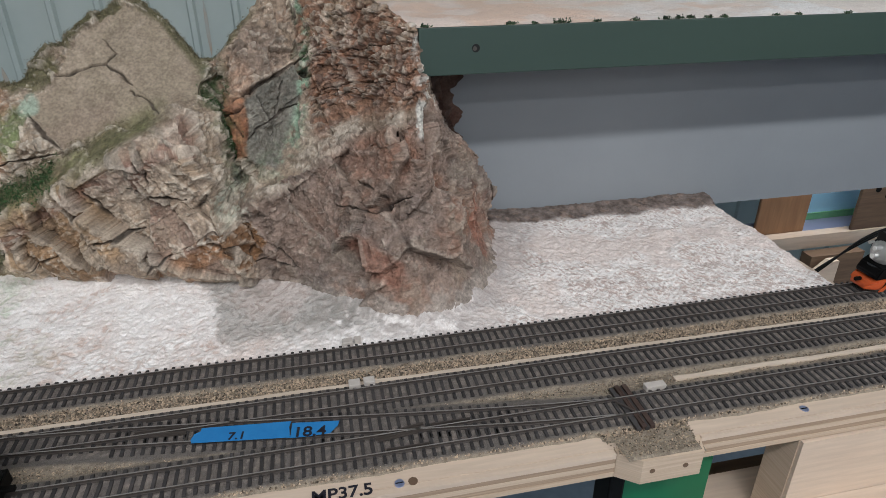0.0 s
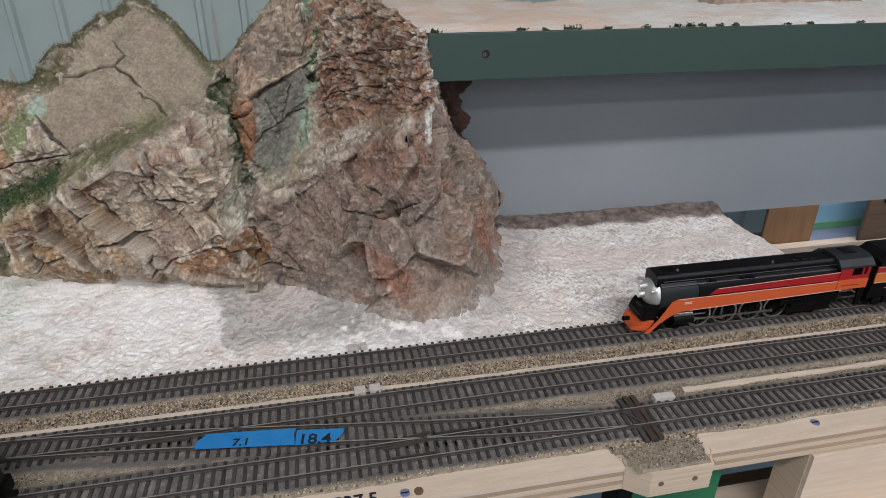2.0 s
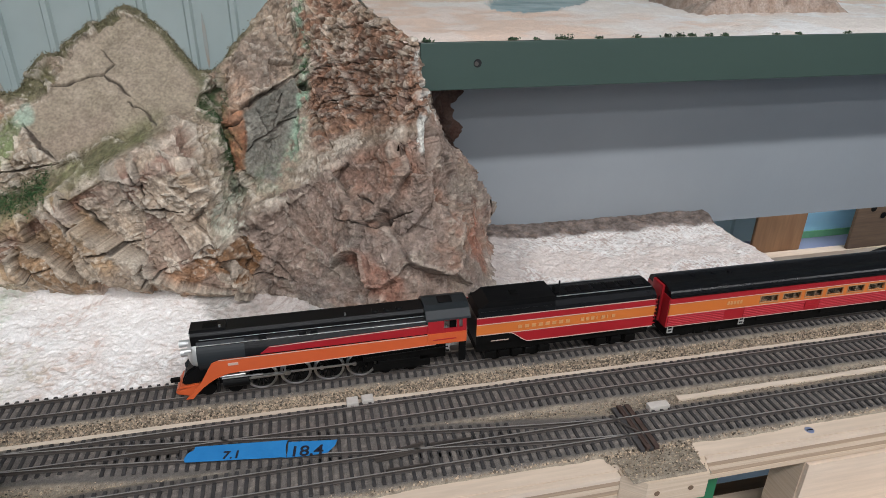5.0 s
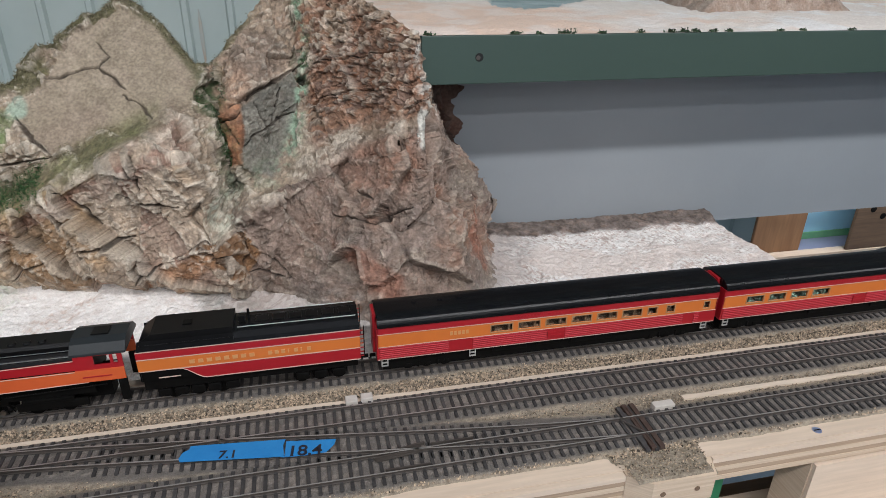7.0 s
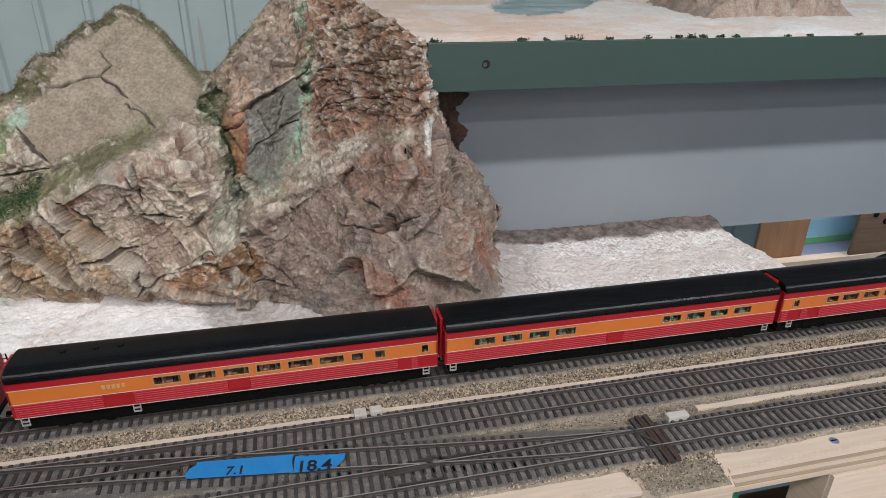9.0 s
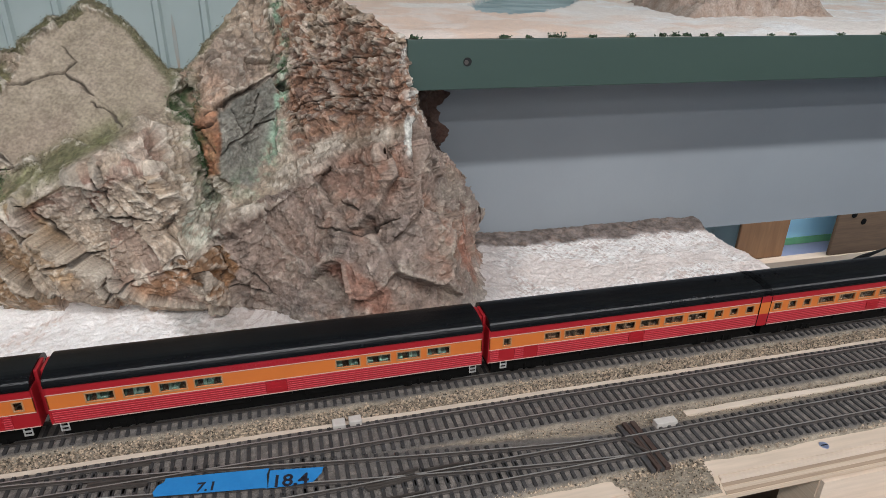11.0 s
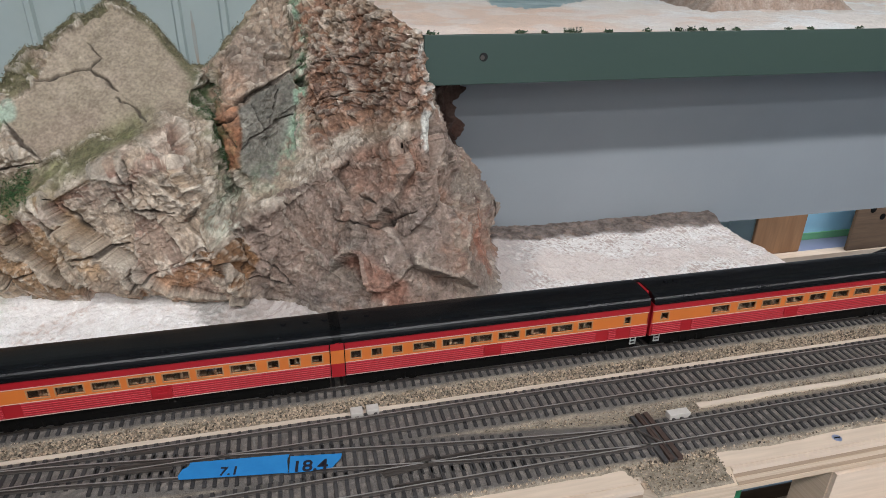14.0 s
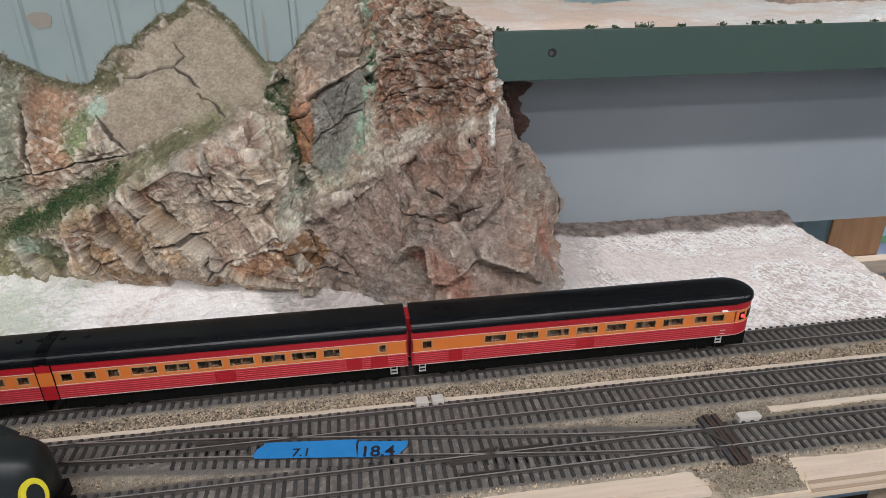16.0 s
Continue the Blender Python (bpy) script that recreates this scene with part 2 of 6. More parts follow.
def benchwork():
    deck = thing("benchwork_deck", "raw plywood layout deck with ply edges showing", "table")
    bm = bmesh.new()
    extrude(bm, [(-1.6, 0.241), (-1.6, -0.126), (1.6, -0.126), (1.6, 0.02), (0.425, 0.02), (0.425, 0.241)], 2, -0.0265, TOP)
    bmesh.ops.remove_doubles(bm, verts=bm.verts, dist=0.0005)
    part("deck_board", bm, "plywood", deck)
    for k, (mat, proud) in enumerate((("plywood", 0.0), ("ply_dark", 0.0003), ("ply_edge", 0.0001), ("ply_dark", 0.0004), ("ply_edge", 0.0))):
        top, low = TOP - 0.0004 - 0.0039 * k, TOP - 0.0004 - 0.0039 * (k + 1)
        boxed("ply_layer", mat, (-1.6, 0.1205, -0.131 + proud, -0.1262, low, top), deck, "layered raw plywood edge")
        boxed("ply_layer", mat, (0.1835, 1.6, -0.1287 + proud, -0.1262, low, top), deck, "layered raw plywood edge")
    # block that carries the switch machine
    block = thing("switch_mount_block", "plywood block with two screw holes on the deck edge", "wood block")
    bm = bmesh.new()
    extrude(bm, [(0.121, -0.1262), (0.121, -0.1305), (0.1345, -0.1405), (0.178, -0.1405), (0.183, -0.1262)], 2, -0.027, TOP)
    part("block_body", bm, "ply_edge", block)
    for x in (0.142, 0.166):
        bm = bmesh.new()
        cyl(bm, (x, -0.1409, -0.0165), (x, -0.14, -0.0165), 0.0019, n=14)
        part("screw_hole", bm, "lumber", block, "dark drilled hole")


benchwork()

# ---- hanging fascia, panel and deck of the upper level ----
M["ink_black"] = material("black_hole", (0.006, 0.006, 0.006), 0.8)


def upper_level():
    fascia = thing("fascia_board", "dark green painted fascia board with a drilled hole", "fascia board")
    boxed("board", "green_paint", (0.044, 1.9, 0.145, 0.157, 0.184, 0.2245), fascia, bevel=0.0008)
    bm = bmesh.new()
    cyl(bm, (0.0945, 0.1445, 0.2065), (0.0945, 0.146, 0.2065), 0.0036, n=20)
    part("screw_hole", bm, "ink_black", fascia, "dark countersunk hole")
    bm = bmesh.new()
    cyl(bm, (0.0935, 0.1442, 0.2062), (0.0935, 0.146, 0.2062), 0.0019, n=14)
    part("screw_head", bm, "rail", fascia, "steel screw head")
    panel = boxed("backing_panel", "grey_panel", (0.06, 1.9, 0.242, 0.25, -0.012, 0.205))
    tagged(panel, "smooth grey painted backing panel under the upper deck", "panel")
    under = boxed("upper_deck_board", "plywood", (0.05, 1.9, 0.1575, 0.78, 0.206, 0.212))
    tagged(under, "plywood board carrying the upper level", "board")


upper_level()


def lerp_profile(keys, x):
    xs, vs = zip(*keys)
    return np.interp(x, xs, vs)


def soft_profile(keys, x, width):
    """A profile through the keys with rounded corners."""
    return sum(lerp_profile(keys, x + d * width) for d in (-1, -0.6, -0.2, 0.2, 0.6, 1)) / 6


def upper_terrain():
    nx, ny = 420, 130
    x = np.linspace(0.03, 1.5, nx)[None, :].repeat(ny, 0)
    y = (0.1455 + (np.linspace(0, 1, ny) ** 1.3) * 0.62)[:, None].repeat(nx, 1)
    p = np.stack([x, y, 0 * x], -1).reshape(-1, 3)
    h = 0.2248 + 0.0016 * step(0.1455, 0.165, p[:, 1]) + 0.012 * step(0.2, 0.7, p[:, 1]) + (0.004 * fbm(p * 12, 4, 3) + 0.0018 * fbm(p * 70, 3, 9) + 0.0014 * fbm(p * 170, 3, 10, True)) * step(0.146, 0.18, p[:, 1])
    # hollow of the painted pond
    pond = ((p[:, 0] - 0.5 * (p[:, 1] - 0.36) - 0.212) / 0.08) ** 2 + ((p[:, 1] - 0.58) / 0.23) ** 2 + 0.25 * fbm(p * 25, 3, 5)
    h = np.where(pond < 1, np.minimum(h, 0.2262), h)
    n1, n2 = fbm(p * 9, 4, 21), fbm(p * 30, 4, 31)
    paint = np.array([0.84, 0.77, 0.71]) + np.zeros((len(p), 3))
    peach = (step(-0.1, 0.4, n1 + 0.6 * step(0.28, 0.1, p[:, 0])))[:, None]
    paint = paint * (1 - peach) + np.array([0.8, 0.6, 0.48]) * peach
    white = (step(0.0, 0.3, n2 + 0.4 * n1) * (0.35 + 0.65 * step(0.25, 0.45, p[:, 0])))[:, None]
    paint = paint * (1 - white) + np.array([0.88, 0.86, 0.84]) * white
    water = step(1.08, 0.92, pond)[:, None]
    paint = paint * (1 - water) + (np.array([0.3, 0.42, 0.44]) + 0.22 * n2[:, None]) * water
    p[:, 2] = h
    ob = sheet("upper_scenery", p.reshape(ny, nx, 3), "plaster", paint)
    tagged(ob, "peach and white painted plaster ground with a blue pond", "scenery", kind="structure")


upper_terrain()

# ---- plaster apron beside the track ----
FOOT = [(-0.9, 0.2), (-0.357, 0.178), (-0.245, 0.17), (-0.149, 0.157), (-0.1, 0.138), (-0.063, 0.115), (-0.02, 0.072), (0.02, 0.05), (0.055, 0.054), (0.085, 0.08), (0.113, 0.125), (0.13, 0.165), (0.136, 0.2), (0.138, 0.26)]


def apron():
    nx, ny = 1150, 210
    x = np.linspace(-0.6, 0.428, nx)[None, :].repeat(ny, 0)
    y = (0.0215 + np.linspace(0, 1, ny) * 0.2195)[:, None].repeat(nx, 1)
    p = np.stack([x, y, 0 * x], -1).reshape(-1, 3)
    x, y = p[:, 0].copy(), p[:, 1].copy()
    far = step(0.0215, 0.2, y)
    curl = np.stack([fbm(p * 60, 2, 14), fbm(p * 60, 2, 15), 0 * x], 1)
    flake = fbm(p * (185, 200, 1) + 2.2 * curl, 3, 6, True)
    strokes = fbm((p + 0.003 * curl) @ np.array(((0.8, -0.6, 0), (0.6, 0.8, 0), (0, 0, 1))) * (560, 230, 1), 2, 7, True)
    line_x = np.linspace(-0.45, 0.138, 150)
    line_y = soft_profile(FOOT, line_x, 0.02)
    to_rock = np.full(len(x), 9.0)
    for a, b in zip(line_x, line_y):
        to_rock = np.minimum(to_rock, np.hypot(x - a, y - b))
    toe = np.exp(-(to_rock / 0.016))
    h = -0.0045 + 0.011 * far * step(0.12, -0.1, x) + 0.005 * far + 0.006 * step(0.2, 0.24, y) * step(0.05, 0.1, x)
    h = h + 0.0022 * fbm(p * 22, 3, 2) * step(0.02, 0.06, y) + 0.0014 * fbm(p * 90, 3, 4) + 0.0011 * flake + 0.0006 * strokes
    h = h + toe * (0.008 + 0.0035 * fbm(p * 70, 4, 16)) * step(0.02, 0.04, y)
    edge = step(0.0, 0.012, 0.428 + 0.006 * fbm(p * 30, 3, 8) - x)
    h = h * edge + (1 - edge) * -0.012
    p[:, 2] = h
    n1, n2, n3 = fbm(p * 14, 4, 41), fbm(p * 45, 4, 51), fbm(p * (150, 190, 60), 3, 61)
    paint = np.array([0.93, 0.9, 0.87]) + np.zeros((len(p), 3))

    def tint(color, mask):
        nonlocal paint
        mask = np.clip(mask, 0, 1)
        paint = paint * (1 - mask[:, None]) + np.array(color) * mask[:, None]
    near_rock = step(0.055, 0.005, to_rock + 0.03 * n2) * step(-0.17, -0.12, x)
    tint((0.76, 0.6, 0.52), 0.8 * step(-0.1, 0.35, n1 + 0.3 * n2) * step(0.0, -0.12, x))
    tint((0.6, 0.45, 0.38), 0.7 * step(0.1, 0.35, n2 + 0.7 * n3) * step(-0.06, -0.14, x))
    tint((0.55, 0.42, 0.36), 0.75 * step(0.1, 0.4, flake + 0.5 * n2 - 0.1) * step(0.0, -0.15, x) * step(0.085, 0.045, y))
    tint((0.55, 0.62, 0.5), 0.75 * step(0.0, 0.3, n1 + 0.5 * n2 + 0.3 * step(-0.29, -0.34, x)) * step(-0.25, -0.31, x))
    tint((0.5, 0.385, 0.335), 0.9 * step(0.3, -0.25, strokes + 0.35 * n2 + 0.3 * n1) * step(0.0, 0.12, x))
    tint((0.74, 0.62, 0.56), 0.6 * step(0.0, 0.3, n1 + 0.5 * n2) * step(0.0, 0.12, x))
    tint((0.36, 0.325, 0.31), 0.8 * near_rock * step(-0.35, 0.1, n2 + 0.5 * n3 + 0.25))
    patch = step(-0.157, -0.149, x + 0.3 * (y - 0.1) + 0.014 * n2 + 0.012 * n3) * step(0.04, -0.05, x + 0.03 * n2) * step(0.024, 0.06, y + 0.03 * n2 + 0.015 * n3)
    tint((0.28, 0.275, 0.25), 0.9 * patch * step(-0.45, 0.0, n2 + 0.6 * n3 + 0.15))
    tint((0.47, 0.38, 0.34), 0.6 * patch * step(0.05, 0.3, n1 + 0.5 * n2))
    tint((0.88, 0.84, 0.81), 0.75 * step(0.05, 0.3, flake + 0.4 * n3) * step(-0.1, 0.2, n2 + 0.15) * step(0.1, 0.03, x) * (1 - 0.6 * patch))
    # dark brown band along the back edge, below the grey panel
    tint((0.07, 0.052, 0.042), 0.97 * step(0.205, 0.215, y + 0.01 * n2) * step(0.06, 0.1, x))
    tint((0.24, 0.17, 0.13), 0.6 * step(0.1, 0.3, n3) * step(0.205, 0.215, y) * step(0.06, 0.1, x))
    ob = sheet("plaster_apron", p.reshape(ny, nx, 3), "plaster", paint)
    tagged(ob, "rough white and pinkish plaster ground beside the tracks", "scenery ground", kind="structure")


apron()

# ---- the rock mountain ----


# joints and fissures in the rock: x and height of both ends, and half the width
FISSURES = [
    (-0.275, 0.18, -0.231, 0.19, 4), (-0.231, 0.19, -0.222, 0.197, 6), (-0.222, 0.197, -0.234, 0.209, 3), (-0.231, 0.19, -0.209, 0.174, 9),
    (-0.211, 0.169, -0.185, 0.154, 7), (-0.3, 0.155, -0.269, 0.125, 13), (-0.269, 0.125, -0.382, 0.105, 5), (-0.366, 0.165, -0.352, 0.104, 24),
    (-0.273, 0.094, -0.243, 0.054, 18), (-0.254, 0.098, -0.235, 0.074, 12), (-0.199, 0.126, -0.195, 0.105, 10), (-0.217, 0.1, -0.166, 0.09, 9),
    (-0.242, 0.059, -0.208, 0.063, 14), (-0.318, 0.03, -0.279, 0.047, 8), (-0.12, 0.161, -0.054, 0.191, 13), (-0.1, 0.163, -0.087, 0.131, 8)]
JOINTS = [
    (-0.109, 0.134, -0.065, 0.15, 12), (-0.074, 0.173, -0.087, 0.142, 7), (-0.129, 0.148, -0.114, 0.134, 8), (-0.13, 0.146, -0.11, 0.156, 8),
    (-0.036, 0.082, -0.004, 0.08, 5), (-0.004, 0.08, 0.007, 0.09, 12), (0.007, 0.09, 0.026, 0.095, 4), (-0.019, 0.104, -0.002, 0.099, 8),
    (-0.156, 0.058, -0.137, 0.044, 16), (-0.114, 0.066, -0.114, 0.032, 9), (-0.094, 0.046, -0.079, 0.024, 10), (-0.114, 0.032, -0.076, 0.024, 9),
    (-0.217, 0.027, -0.139, 0.066, 11), (-0.03, 0.225, 0.01, 0.237, 3), (-0.045, 0.19, 0.03, 0.211, 3), (-0.04, 0.16, 0.02, 0.181, 3)]


def mountain():
    """The cliff: a plan curve for its foot, swept up and leaned back, with slab, ledge, gully, tower, strata, spur and buttress."""
    nu, nv = 1120, 470
    fine = np.linspace(FOOT[0][0], FOOT[-1][0], 4000)
    fy = soft_profile(FOOT, fine, 0.02)
    arc = np.concatenate([[0], np.cumsum(np.hypot(np.diff(fine), np.diff(fy)))])
    start = np.interp(-0.4, fine, arc)
    s = np.concatenate([np.linspace(0, start, 60)[:-1], np.linspace(start, arc[-1], nu - 59)])
    fx, fyy = np.interp(s, arc, fine), np.interp(s, arc, fy)
    crest = soft_profile([(-0.9, 0.19), (-0.5, 0.215), (-0.4, 0.208), (-0.364, 0.189), (-0.334, 0.18), (-0.308, 0.178), (-0.293, 0.194), (-0.26, 0.218), (-0.235, 0.234), (-0.211, 0.245), (-0.186, 0.231), (-0.164, 0.207), (-0.15, 0.19), (-0.141, 0.188), (-0.128, 0.2), (-0.112, 0.217), (-0.087, 0.245), (-0.06, 0.28), (-0.03, 0.275), (0.0, 0.25), (0.03, 0.236), (0.055, 0.226), (0.1, 0.214), (0.15, 0.207)], fx, 0.003)
    v = np.concatenate([np.linspace(0, 1, nv - 40), 1 + 0.2 * np.linspace(0, 1, 41)[1:] ** 1.5])
    X, V = np.meshgrid(fx, v)
    F, C = np.broadcast_to(fyy, X.shape), np.broadcast_to(crest, X.shape)
    Z = -0.006 + (C + 0.006) * np.minimum(V, 1.0)
    back = np.maximum(V - 1.0, 0)
    side = step(0.062, 0.1, X)
    left = 1 - step(-0.11, -0.03, X)
    lean_left = 0.75 * np.maximum(Z - 0.13, 0) + 0.14 * Z
    slope = np.interp(X, (-0.03, 0.0, 0.03, 0.055, 0.085, 0.113, 0.138), (0.62, 0.62, 0.5, 0.38, 0.33, 0.2, 0.1))
    lean_nose = slope * Z + (0.03 * step(0.10, 0.14, Z) - 0.02 * step(0.14, 0.22, Z)) * step(0.03, -0.02, X)
    Y = F + left * lean_left + (1 - left) * lean_nose
    head = np.interp(X, (-0.03, 0.0, 0.03, 0.055, 0.085, 0.113, 0.138), (-0.03, 0.0, 0.025, 0.0395, 0.0435, 0.048, 0.055))
    XX = np.where(X > -0.03, X + (head - X) * np.clip(Z / 0.2, 0, 1) ** 0.85, X)

    def line(x0, z0, x1, z1):
        d = math.hypot(x1 - x0, z1 - z0)
        return ((XX - x0) * -(z1 - z0) + (Z - z0) * (x1 - x0)) / d
    ledge = line(-0.30, 0.093, -0.185, 0.147)
    inside = step(-0.13, -0.15, XX + 0.35 * (Z - 0.1))
    below = step(0.012, -0.007, ledge) * inside * step(-0.4, -0.3, XX)
    Y = Y - 0.036 * below * step(-0.02, 0.05, Z)
    gully = np.exp(-((XX - np.interp(Z, (0.06, 0.08, 0.1, 0.11, 0.138, 0.156, 0.174, 0.2), (-0.14, -0.131, -0.118, -0.125, -0.131, -0.138, -0.136, -0.142))) / 0.0085) ** 2) * step(0.06, 0.08, Z)
    Y = Y + 0.026 * gully
    spur = line(-0.145, 0.07, 0.03, 0.155)
    Y = Y - 0.018 * np.exp(-(spur / 0.008) ** 2) * step(-0.19, -0.1, XX) * step(0.04, 0.0, XX)
    Y = Y - 0.02 * step(0.004, -0.006, spur) * step(-0.24, -0.11, XX) * step(0.05, 0.0, XX) * step(-0.01, 0.03, Z)
    hollow = np.exp(-(((XX + 0.083) / 0.022) ** 2 + ((Z - 0.135) / 0.03) ** 2))
    Y = Y + 0.026 * hollow + back * 0.35
    Z = Z - back * 0.12
    P = np.stack([XX, Y, Z], -1)
    N = np.cross(np.gradient(P, axis=1), np.gradient(P, axis=0))
    N /= np.linalg.norm(N, axis=-1, keepdims=True) + 1e-9
    if N[nv // 3, nu // 2, 1] > 0:
        N = -N
    q = P.reshape(-1, 3)
    flat = lambda a: a.reshape(-1)
    below, gully, spur, ledge, side, vv = map(flat, (below, gully, spur, ledge, side, V))
    warp = np.stack([fbm(q * 18, 3, 71), fbm(q * 18, 3, 72), fbm(q * 18, 3, 73)], 1)
    jag = np.stack([fbm(q * 95, 3, 74), fbm(q * 95, 3, 75)], 1)
    x, z = q[:, 0] + 0.0035 * jag[:, 0], q[:, 2] + 0.0035 * jag[:, 1]

    def region(soft, *poly):
        """1 inside the outline, 0 outside it, over a soft border."""
        odd, far = np.zeros(len(x), bool), np.full(len(x), 9.0)
        for (xa, za), (xb, zb) in zip(poly, poly[1:] + poly[:1]):
            odd ^= ((za > z) != (zb > z)) & (x < (xb - xa) * (z - za) / ((zb - za) or 1e-9) + xa)
            t = np.clip(((x - xa) * (xb - xa) + (z - za) * (zb - za)) / ((xb - xa) ** 2 + (zb - za) ** 2), 0, 1)
            far = np.minimum(far, np.hypot(x - xa - t * (xb - xa), z - za - t * (zb - za)))
        return step(-soft, soft, np.where(odd, far, -far))

    def clefts(rows):
        """Ragged cuts along short lines, wider in their middle."""
        cut = np.zeros(len(x))
        for xa, za, xb, zb, half in rows:
            t = np.clip(((x - xa) * (xb - xa) + (z - za) * (zb - za)) / ((xb - xa) ** 2 + (zb - za) ** 2), 0, 1)
            far = np.hypot(x - xa - t * (xb - xa), z - za - t * (zb - za))
            wide = half * 1e-4 * (0.45 + 1.1 * np.sin(math.pi * np.clip(t, 0.05, 0.95))) * (0.85 + 0.9 * jag[:, 0])
            cut = np.maximum(cut, step(wide + 0.0004, wide * 0.4, far))
        return cut
    fissure = np.maximum(clefts(FISSURES), clefts(JOINTS))
    slab = region(0.001, (-0.303, 0.157), (-0.275, 0.178), (-0.252, 0.213), (-0.213, 0.237), (-0.186, 0.227), (-0.164, 0.205), (-0.146, 0.186), (-0.15, 0.166), (-0.18, 0.158), (-0.269, 0.127), (-0.288, 0.147))
    upper = region(0.0006, (-0.275, 0.18), (-0.231, 0.19), (-0.222, 0.197), (-0.234, 0.209), (-0.211, 0.26), (-0.29, 0.26))
    wedge = region(0.0006, (-0.231, 0.19), (-0.209, 0.174), (-0.185, 0.154), (-0.13, 0.16), (-0.14, 0.2), (-0.211, 0.26), (-0.234, 0.209), (-0.222, 0.197))
    grey = region(0.002, (-0.108, 0.165), (-0.06, 0.187), (-0.058, 0.167), (-0.066, 0.138), (-0.089, 0.105), (-0.113, 0.112))
    orange = region(0.0015, (-0.13, 0.168), (-0.109, 0.163), (-0.109, 0.138), (-0.112, 0.116), (-0.125, 0.109), (-0.132, 0.144))
    tan = region(0.002, (-0.136, 0.19), (-0.103, 0.227), (-0.075, 0.27), (-0.052, 0.25), (-0.057, 0.215), (-0.062, 0.189), (-0.109, 0.166), (-0.128, 0.168))
    foot = region(0.0015, (-0.171, 0.053), (-0.112, 0.068), (-0.099, 0.05), (-0.114, 0.03), (-0.142, 0.041))
    sienna = region(0.003, (-0.232, 0.012), (-0.171, 0.044), (-0.148, 0.055), (-0.142, 0.041), (-0.178, 0.01))
    red = step(-0.062, -0.05, x + 0.12 * (z - 0.18)) * step(0.0, 0.012, spur) * (1 - 0.35 * side)
    butt = step(-0.15, -0.1, x) * step(0.004, -0.006, spur) * (1 - red)
    west = step(-0.296, -0.306, x - 0.5 * (z - 0.15)) * (1 - below)
    rest = 1 - np.clip(slab + red + butt + below + grey + orange + tan, 0, 1)

    def turned(deg, yaw=0.15):
        a = math.radians(deg)
        p = q + warp * 0.006
        return np.stack([p[:, 0] * math.cos(a) + p[:, 2] * math.sin(a), p[:, 1] + yaw * p[:, 0], -p[:, 0] * math.sin(a) + p[:, 2] * math.cos(a)], 1)
    dip, rise = turned(-52), turned(24)
    b1, s1, id1, a1 = cells((dip + jag[:, :1] * 0.004) * (12, 16, 31), 5)             # plates that dip down to the right
    b2, s2, id2, a2 = cells((dip + jag[:, :1] * 0.002) * (36, 50, 88), 9)
    b3, s3, id3, a3 = cells((rise + jag[:, :1] * 0.003) * (105, 130, 240), 13)          # crumbly beds that rise to the right
    b4, s4, id4, a4 = cells(q * (21, 21, 17) + warp * 0.3, 17)  # big faces of the buttress
    b5, s5, id5, a5 = cells(q * 150 + jag[:, :1], 23)           # crumbs
    f1 = (id1[:, 0] - 0.5) * 0.026 + (id1[:, 1] - 0.35) * a1[:, 2] * 0.03 + (id1[:, 2] - 0.5) * a1[:, 0] * 0.026
    f2 = (id2[:, 0] - 0.5) * 0.0075 * step(0.3, 0.6, id1[:, 1]) + (id2[:, 1] - 0.5) * a2[:, 2] * 0.006
    f3 = (id3[:, 0] - 0.5) * 0.006 + ((id3 - 0.5) * a3).sum(1) * 0.006
    f4 = (id4[:, 0] - 0.5) * 0.008 + ((id4 - 0.5) * a4).sum(1) * 0.03
    f5 = (id5[:, 0] - 0.5) * 0.0024
    beds = fbm(rise * (24, 30, 150), 4, 80, True)
    crumple = fbm(q * 75 + warp * 1.5, 4, 82, True)
    grain = fbm(q * 240, 3, 95, True)
    d = below * (1.05 * f1 + f2 + 0.4 * f3 + 0.5 * f5) + red * (0.3 * f1 + 0.95 * f3 + 0.8 * f5 + 0.0034 * beds + 0.0016 * crumple)
    d = d + butt * (1.35 * f4 + 0.6 * f2 + 0.4 * f3 + 0.5 * f5 + 0.0028 * crumple) + rest * (0.45 * f1 + 0.6 * f2 + 0.6 * f3 + 0.7 * f5)
    d = d + slab * (0.0012 * fbm(turned(-38) * (10, 10, 90), 3, 84) + 0.0024 * upper + 0.0012 * wedge) + grey * (0.5 * f4 + 0.25 * f3) + orange * 0.4 * f3 + tan * (0.5 * f4 + 0.3 * f2 + 0.7 * f3)
    d = d + (1 - 0.8 * slab) * (0.003 * fbm(q * 34, 3, 90) + 0.0011 * grain) + 0.0003 * grain
    crack1 = (1 - step(0.0, 0.035, s1 - b1)) * step(-0.15, 0.2, warp[:, 1] + jag[:, 0]) * (below + 0.4 * rest)
    crack3 = (1 - step(0.0, 0.12, s3 - b3)) * np.clip(red + 0.5 * tan, 0, 1)
    crack4 = (1 - step(0.0, 0.035, s4 - b4)) * np.clip(butt + grey, 0, 1) * step(-0.1, 0.25, warp[:, 0] + jag[:, 1])
    d = d - 0.0035 * crack1 - 0.0014 * crack3 - 0.0018 * crack4 - (0.005 - 0.002 * slab) * fissure
    flare = (1 - np.clip(q[:, 2] / 0.03, 0, 1)) ** 2 * step(-0.14, -0.06, x)
    pit = np.hypot((x + 0.054) / 0.0036, (z - 0.177) / 0.004)
    d = d - 0.012 * step(1.2, 0.6, pit)
